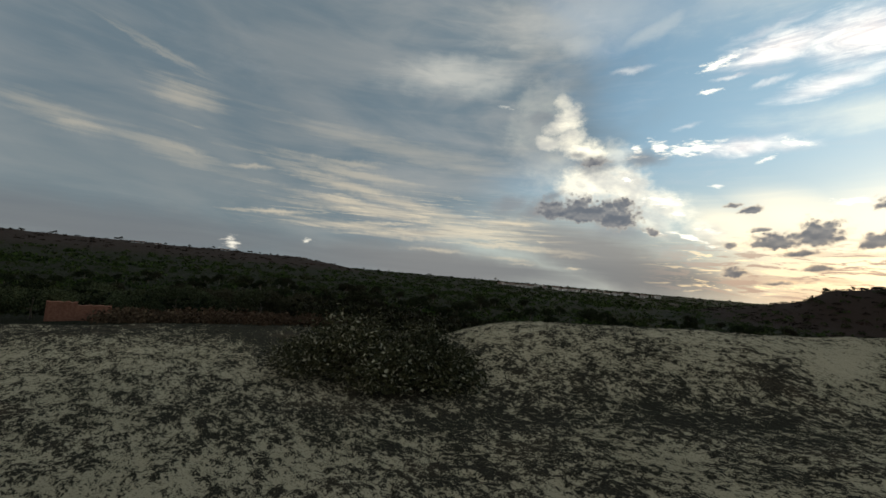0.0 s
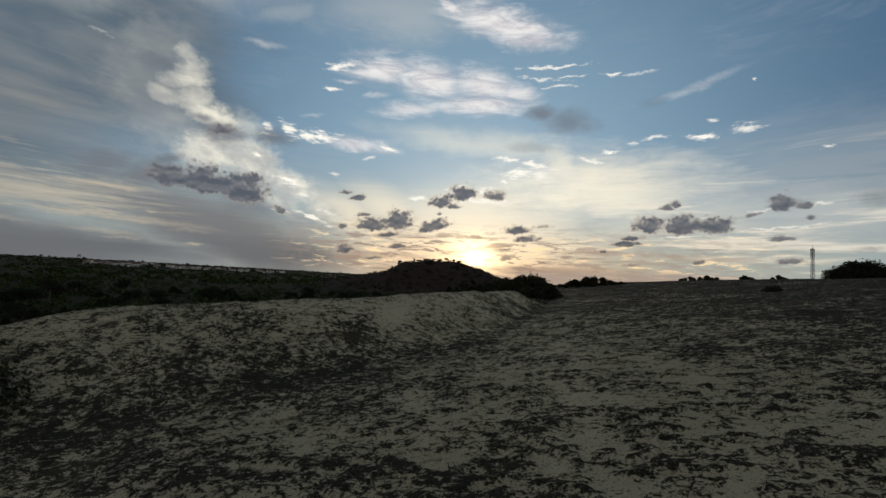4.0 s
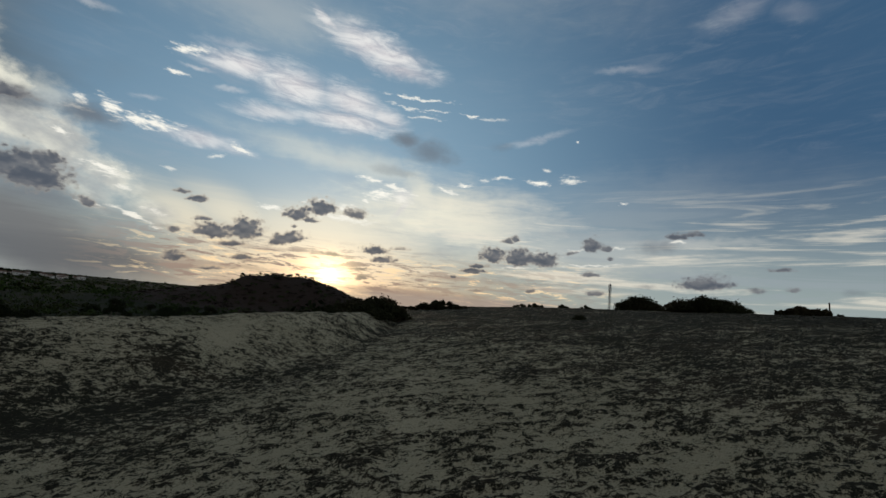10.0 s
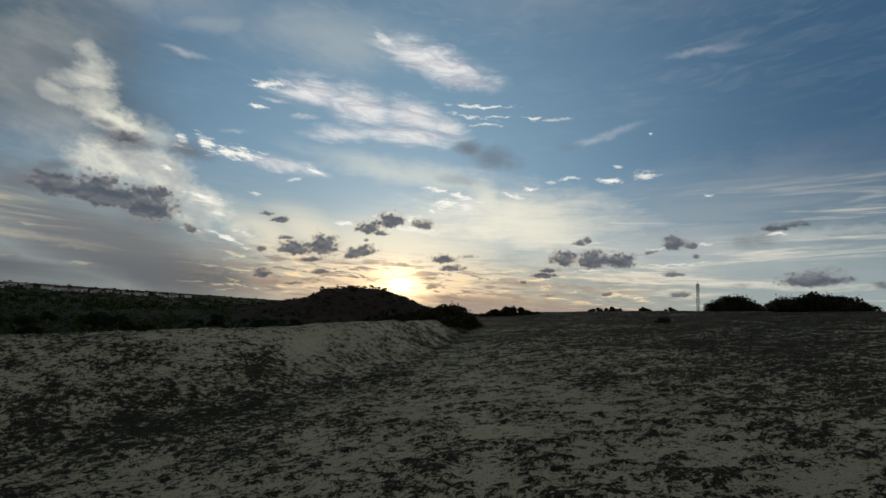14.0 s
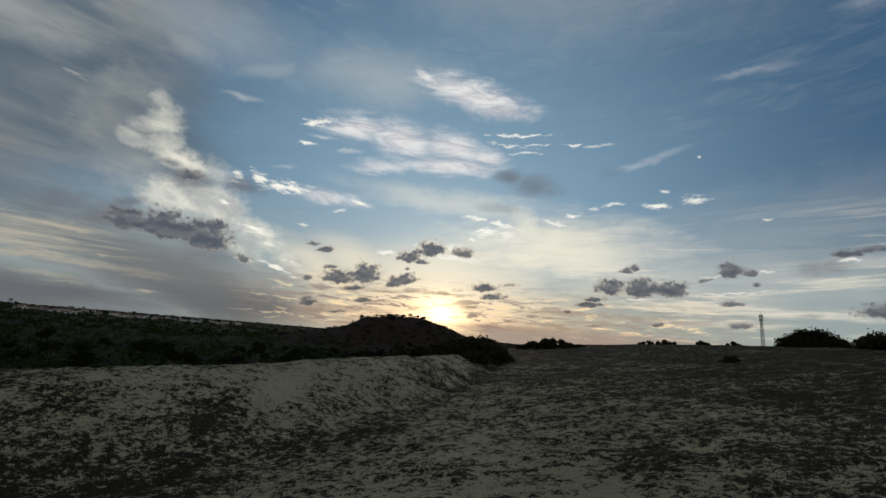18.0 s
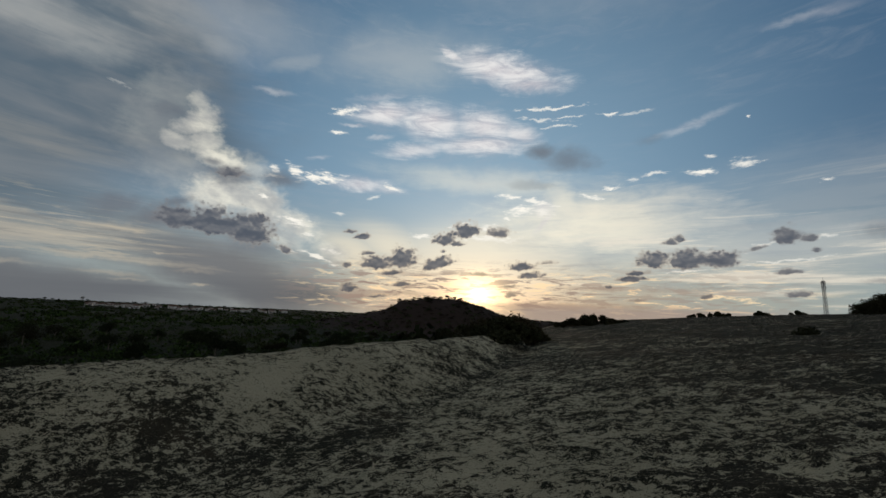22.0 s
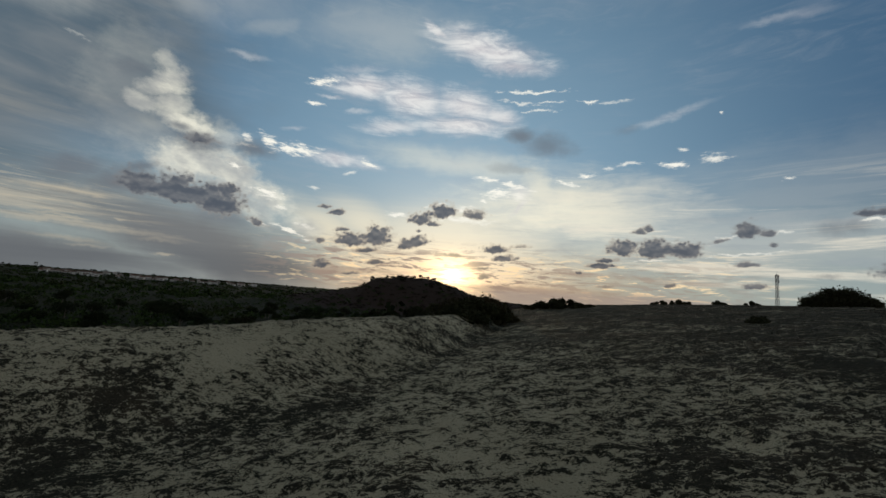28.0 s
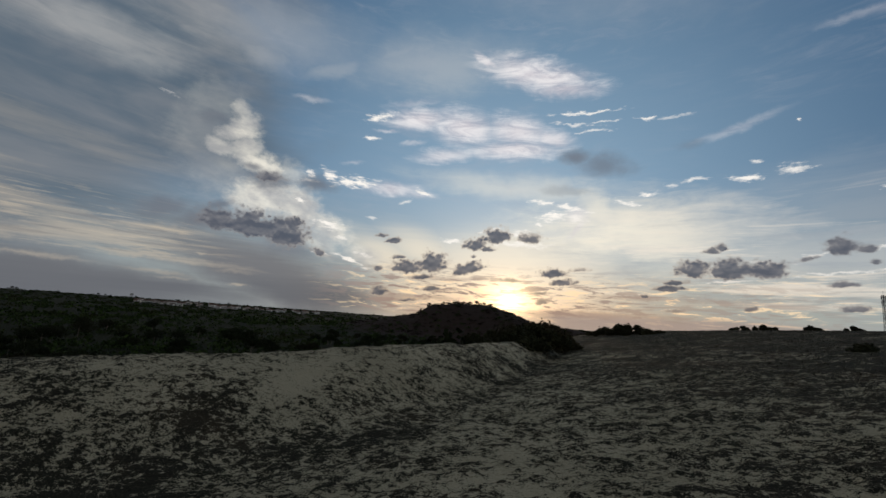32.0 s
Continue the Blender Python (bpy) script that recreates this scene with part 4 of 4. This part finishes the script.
def clumps(name, spots, cards, size, mat, label, category, seed):
    """Many low leafy mounds as one mesh; spots: x, y, width, height."""
    global rng
    rng = np.random.default_rng(seed)
    s = np.array(spots)
    z = height(s[:, 0], s[:, 1])
    base = np.repeat(np.stack([s[:, 0], s[:, 1], z], 1), cards, 0)
    wide, tall = np.repeat(s[:, 2], cards), np.repeat(s[:, 3], cards)
    d = rng.normal(size=(len(base), 3))
    d /= np.linalg.norm(d, axis=1)[:, None]
    d[:, 2] = np.abs(d[:, 2])
    r = rng.uniform(0.6, 1.05, len(base))[:, None]
    p = base + d * r * np.stack([wide * 0.5, wide * 0.5, tall], 1)
    p, f = leaves_at(p, size * wide, 0.5, 0.75)
    return tagged(new(name, mesh_of(name, p, f, mat)), label, category, kind="stuff")


def scatter(n, near, far, a0, a1, seed, power=1.0):
    g = np.random.default_rng(seed)
    a, d = np.radians(g.uniform(a0, a1, n)), near + (far - near) * g.random(n) ** power
    return d * np.sin(a), d * np.cos(a), d, g


x, y, d, g = scatter(4200, 19, 210, -116, 12, 91, 1.5)
keep = (scrub(x, y) > 0.85) & (np.hypot((x + 35) / 2, y - 6) > 4) & ((d > 30) | (np.degrees(np.arctan2(x, y)) > -70))
w = g.uniform(1.2, 3.4, len(x))
close = keep & (d < 70)
keep = keep & (d >= 70)
spots = np.stack([x, y, w, w * g.uniform(0.3, 0.6, len(x))], 1)
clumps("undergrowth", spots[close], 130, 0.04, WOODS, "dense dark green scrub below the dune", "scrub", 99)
clumps("undergrowth", spots[keep], 48, 0.075, PLAIN_LEAF, "dense dark green scrub below the dune", "scrub", 92)
x, y, d, g = scatter(420, 18.6, 26, -93, -64, 97, 1.6)
keep = scrub(x, y) > 0.5
w = g.uniform(0.5, 1.3, len(x))
clumps("dry_brush", np.stack([x, y, w, w * g.uniform(0.3, 0.55, len(x))], 1)[keep], 60, 0.05, BRUSH, "low reddish brown brush at the sand's edge", "brush", 98)
x, y, d, g = scatter(5200, 200, 1750, -118, 20, 93, 1.3)
w = g.uniform(2.5, 6, len(x)) * (0.8 + d / 1100)
ridge = (x < -390) & (y < 240)
keep = ~ridge & (scrub(x, y) > 0.5) & (np.hypot(x + 20, y - 222) > 62)
spots = np.stack([x, y, w, g.uniform(0.9, 2.6, len(x))], 1)
clumps("ridge_scrub", spots[ridge] * np.array([1, 1, 0.8, 0.7]), 26, 0.10, RIDGE_LEAF, "low reddish brown scrub on the long ridge", "scrub", 89)
clumps("far_woods", spots[keep], 26, 0.11, PLAIN_LEAF, "dark woods spreading over the distant plain", "woods", 94)
x, y, d, g = scatter(900, 1, 62, 0, 360, 95, 0.5)
w = g.uniform(1.0, 2.6, len(x))
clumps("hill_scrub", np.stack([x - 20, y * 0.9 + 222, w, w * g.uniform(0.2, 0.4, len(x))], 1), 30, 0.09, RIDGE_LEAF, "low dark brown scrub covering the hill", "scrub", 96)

# dry grass on the sand


def grass(name, n, near, far, blades, size, power, seed, limit):
    global rng
    rng = np.random.default_rng(seed)
    x, y, d, g = scatter(n, near, far, -108, 70, seed, power)
    x, y = x + 1.0, y + 1.5
    keep = (litter(x, y) + g.uniform(-0.12, 0.12, n) > limit) & (scrub(x, y) < 0.6)
    x, y, d = x[keep], y[keep], d[keep]
    z = height(x, y)
    m = len(x)
    base = np.repeat(np.stack([x, y, z], 1), blades, 0)
    big = np.repeat(size * g.uniform(0.5, 1.4, m), blades)
    a, lean = rng.uniform(0, 2 * math.pi, m * blades), rng.uniform(0.6, 1.35, m * blades)
    out = np.stack([np.cos(a), np.sin(a), np.zeros_like(a)], 1)
    tip = base + out * (big * np.sin(lean))[:, None] + np.array([0, 0, 1.0]) * (big * np.cos(lean) * 0.8)[:, None]
    foot = base + out * (big * rng.uniform(0, 0.9, m * blades))[:, None] * np.stack([rng.choice([-1, 1], m * blades)] * 3, 1) - np.array([0, 0, 0.012])
    side = np.stack([-out[:, 1], out[:, 0], np.zeros_like(a)], 1) * (big * rng.uniform(0.07, 0.16, m * blades))[:, None]
    p = np.stack([foot - side, foot + side, tip + (foot - base) * 0.6], 1).reshape(-1, 3)
    f = np.arange(m * blades * 3).reshape(-1, 3)
    return tagged(new(name, mesh_of(name, p, f, GRASS)), "short dry brown grass creeping over the sand", "grass", kind="stuff")


grass("dry_grass", 100000, 1.2, 15, 6, 0.03, 0.66, 51, 0.50)
grass("dry_grass", 60000, 12, 60, 5, 0.075, 0.72, 52, 0.60)

# ---- built things ----


def box(pts, faces, x0, y0, z0, x1, y1, z1):
    i = len(pts)
    pts += [(x0, y0, z0), (x1, y0, z0), (x1, y1, z0), (x0, y1, z0), (x0, y0, z1), (x1, y0, z1), (x1, y1, z1), (x0, y1, z1)]
    faces += [(i, i + 3, i + 2, i + 1), (i + 4, i + 5, i + 6, i + 7), (i, i + 1, i + 5, i + 4), (i + 1, i + 2, i + 6, i + 5), (i + 2, i + 3, i + 7, i + 6), (i + 3, i, i + 4, i + 7)]


def bar_between(pts, faces, a, b, r):
    a, b = Vector(a), Vector(b)
    m = (b - a).to_track_quat("Z", "Y").to_matrix()
    i = len(pts)
    for c in (a, b):
        for k in range(4):
            t = math.pi / 4 + k * math.pi / 2
            pts.append(tuple(c + m @ Vector((r * math.cos(t), r * math.sin(t), 0))))
    for k in range(4):
        l = (k + 1) % 4
        faces.append((i + k, i + l, i + 4 + l, i + 4 + k))
    faces.extend([(i + 3, i + 2, i + 1, i), (i + 4, i + 5, i + 6, i + 7)])


def lattice_mast(x, y, tall):
    root = tagged(new("lattice_mast"), "tall thin grey steel lattice mast beyond the dune", "mast")
    root.location = (x, y, float(height(x, y)) - 0.2)
    foot, head = 1.1, 0.5
    corner = lambda k, s: Vector(((1 if k in (0, 3) else -1) * s, (1 if k in (0, 1) else -1) * s, 0))
    wide = lambda h: foot + (head - foot) * h / tall
    for k in range(4):
        p, f = [], []
        bar_between(p, f, corner(k, foot), corner(k, head) + Vector((0, 0, tall)), 0.11)
        piece("leg", mesh_of("leg", p, f, STEEL), root)
    levels = 16
    for i in range(levels):
        h0, h1 = tall * i / levels, tall * (i + 1) / levels
        p, f = [], []
        for k in range(4):
            a, b = corner(k, wide(h0)), corner((k + 1) % 4, wide(h1))
            bar_between(p, f, a + Vector((0, 0, h0)), b + Vector((0, 0, h1)), 0.09)
            bar_between(p, f, corner(k, wide(h1)) + Vector((0, 0, h1)), b + Vector((0, 0, h1)), 0.09)
        piece("brace", mesh_of("brace", p, f, STEEL), root)
    for i in range(6):
        p, f = [], []
        a = i * math.pi / 3
        box(p, f, -0.2, -0.12, -1.1, 0.2, 0.12, 1.1)
        o = piece("antenna", mesh_of("antenna", p, f, STEEL), root)
        o.matrix_local = pose(1.1 * math.cos(a), 1.1 * math.sin(a), tall - 1.5 - 3 * (i % 2), 0, 0, math.degrees(a) + 90)
    p, f = [], []
    bar_between(p, f, (0, 0, tall), (0, 0, tall + 2.5), 0.06)
    piece("spike", mesh_of("spike", p, f, STEEL), root)


lattice_mast(222.0, 294.0, 42.5)


def water_tower(a, d, top):
    x, y = d * math.sin(radians(a)), d * math.cos(radians(a))
    z = float(height(x, y))
    tall = top - z
    root = tagged(new("water_tower"), "small grey concrete water tower on the skyline", "tower")
    root.location = (x, y, z - 0.3)
    for k in range(4):
        p, f = [], []
        sx, sy = (1 if k in (0, 3) else -1) * 2.2, (1 if k in (0, 1) else -1) * 2.2
        box(p, f, sx - 0.4, sy - 0.4, 0, sx + 0.4, sy + 0.4, tall - 4)
        piece("leg", mesh_of("leg", p, f, CONCRETE), root)
    p, f = tube([(0, 0, tall - 4.2), (0, 0, tall - 3.6), (0, 0, tall - 0.6), (0, 0, tall)], [3.0, 3.8, 3.8, 2.6], 20)
    piece("tank", mesh_of("tank", p, f + [tuple(range(60, 80))], CONCRETE), root)


water_tower(-46.4, 1450, 12.5)


def house(x, y, wide, deep, tall, turn):
    root = tagged(new("house"), "small whitewashed house on the far rise", "house", "houses of the far town")
    root.matrix_world = pose(x, y, float(height(x, y)) - 0.3, 0, 0, turn)
    p, f = [], []
    box(p, f, -wide / 2, -deep / 2, 0, wide / 2, deep / 2, tall)
    wall = piece("wall", mesh_of("wall", p, f, RENDER_WALL), root)
    w, e = wide / 2 + 0.4, deep / 2 + 0.4
    p = [(-w, -e, tall), (w, -e, tall), (w, e, tall), (-w, e, tall), (-w, 0, tall + deep * 0.22), (w, 0, tall + deep * 0.22)]
    piece("roof", mesh_of("roof", p, [(0, 1, 5, 4), (2, 3, 4, 5), (1, 2, 5), (3, 0, 4), (3, 2, 1, 0)], ROOF), root)
    for s in (-0.28, 0.28):
        q, g_ = [], []
        box(q, g_, s * wide - 0.6, -deep / 2 - 0.05, tall * 0.4, s * wide + 0.6, -deep / 2 + 0.1, tall * 0.75)
        piece("window", mesh_of("window", q, g_, WINDOW), root)
    q, g_ = [], []
    box(q, g_, -0.6, -deep / 2 - 0.05, 0.3, 0.6, -deep / 2 + 0.1, 2.4)
    piece("door", mesh_of("door", q, g_, WINDOW), root)


town = np.random.default_rng(12)
for i in range(90):
    a, d = radians(-46 + 20 * town.random() ** 1.3), town.uniform(720, 1020)
    house(d * math.sin(a), d * math.cos(a), town.uniform(4, 10), town.uniform(4, 7), town.uniform(2.6, 5.0), math.degrees(-a) + town.uniform(-30, 30))
for a, d in ((-90.8, 560), (-90.2, 565), (-88.6, 560), (-82.0, 560), (-81.5, 562), (-72.5, 640), (-69, 660)):
    house(d * math.sin(radians(a)), d * math.cos(radians(a)), 5.5, 4, 1.5, -a)


for i in range(80):
    a, d = radians(-68 + 52 * town.random()), town.uniform(950, 1500)
    tree(d * math.sin(a), d * math.cos(a), int(town.integers(5)), town.uniform(1.0, 1.7), town.uniform(0, 360), "dark tree on the far skyline")

for i in range(20):
    a, d = radians(town.uniform(-100, -73)), town.uniform(575, 640)
    tree(d * math.sin(a), d * math.cos(a), int(town.integers(5)), town.uniform(0.6, 1.0), town.uniform(0, 360), "dark tree on the long ridge")


def ruined_wall(a, d):
    """Two stretches of a broken clay wall that meet at a step."""
    x, y = d * math.sin(radians(a)), d * math.cos(radians(a))
    root = tagged(new("clay_wall"), "low broken orange clay wall among scrub", "wall")
    root.matrix_world = pose(x, y, float(height(x, y)) - 0.2, 0, 0, -a)
    g = np.random.default_rng(4)
    for name, x0, x1, top in (("tall_stretch", -1.0, -0.1, 0.92), ("low_stretch", -0.1, 0.95, 0.8)):
        k = 12
        xs = np.linspace(x0, x1, k)
        pts, faces = [], []
        for i, v in enumerate(xs):
            t = top + g.uniform(-0.025, 0.025) - 0.015 * abs(math.sin(i * 0.9))
            pts += [(v, -0.12, 0), (v, -0.12 + g.uniform(-0.01, 0.01), t), (v, 0.12, t), (v, 0.12, 0)]
            if i:
                b = i * 4
                faces += [(b - 4 + j, b + j, b + (j + 1) % 4, b - 4 + (j + 1) % 4) for j in range(4)]
        faces += [(0, 1, 2, 3), tuple(4 * (k - 1) + j for j in (3, 2, 1, 0))]
        piece(name, mesh_of(name, pts, faces, CLAY), root)


ruined_wall(-94.5, 21.5)


def post(a, d, tall):
    x, y = d * math.sin(radians(a)), d * math.cos(radians(a))
    root = tagged(new("wooden_post"), "short weathered wooden post on the dune crest", "post")
    root.location = (x, y, float(height(x, y)) - 0.2)
    p, f = tube([(0, 0, 0), (0.01, 0, tall * 0.5), (0.02, 0.01, tall), (0.02, 0.01, tall + 0.02)], [0.055, 0.05, 0.05, 0.01], 8)
    piece("shaft", mesh_of("shaft", p, f, BARK, True), root)


post(58.1, 42, 1.3)
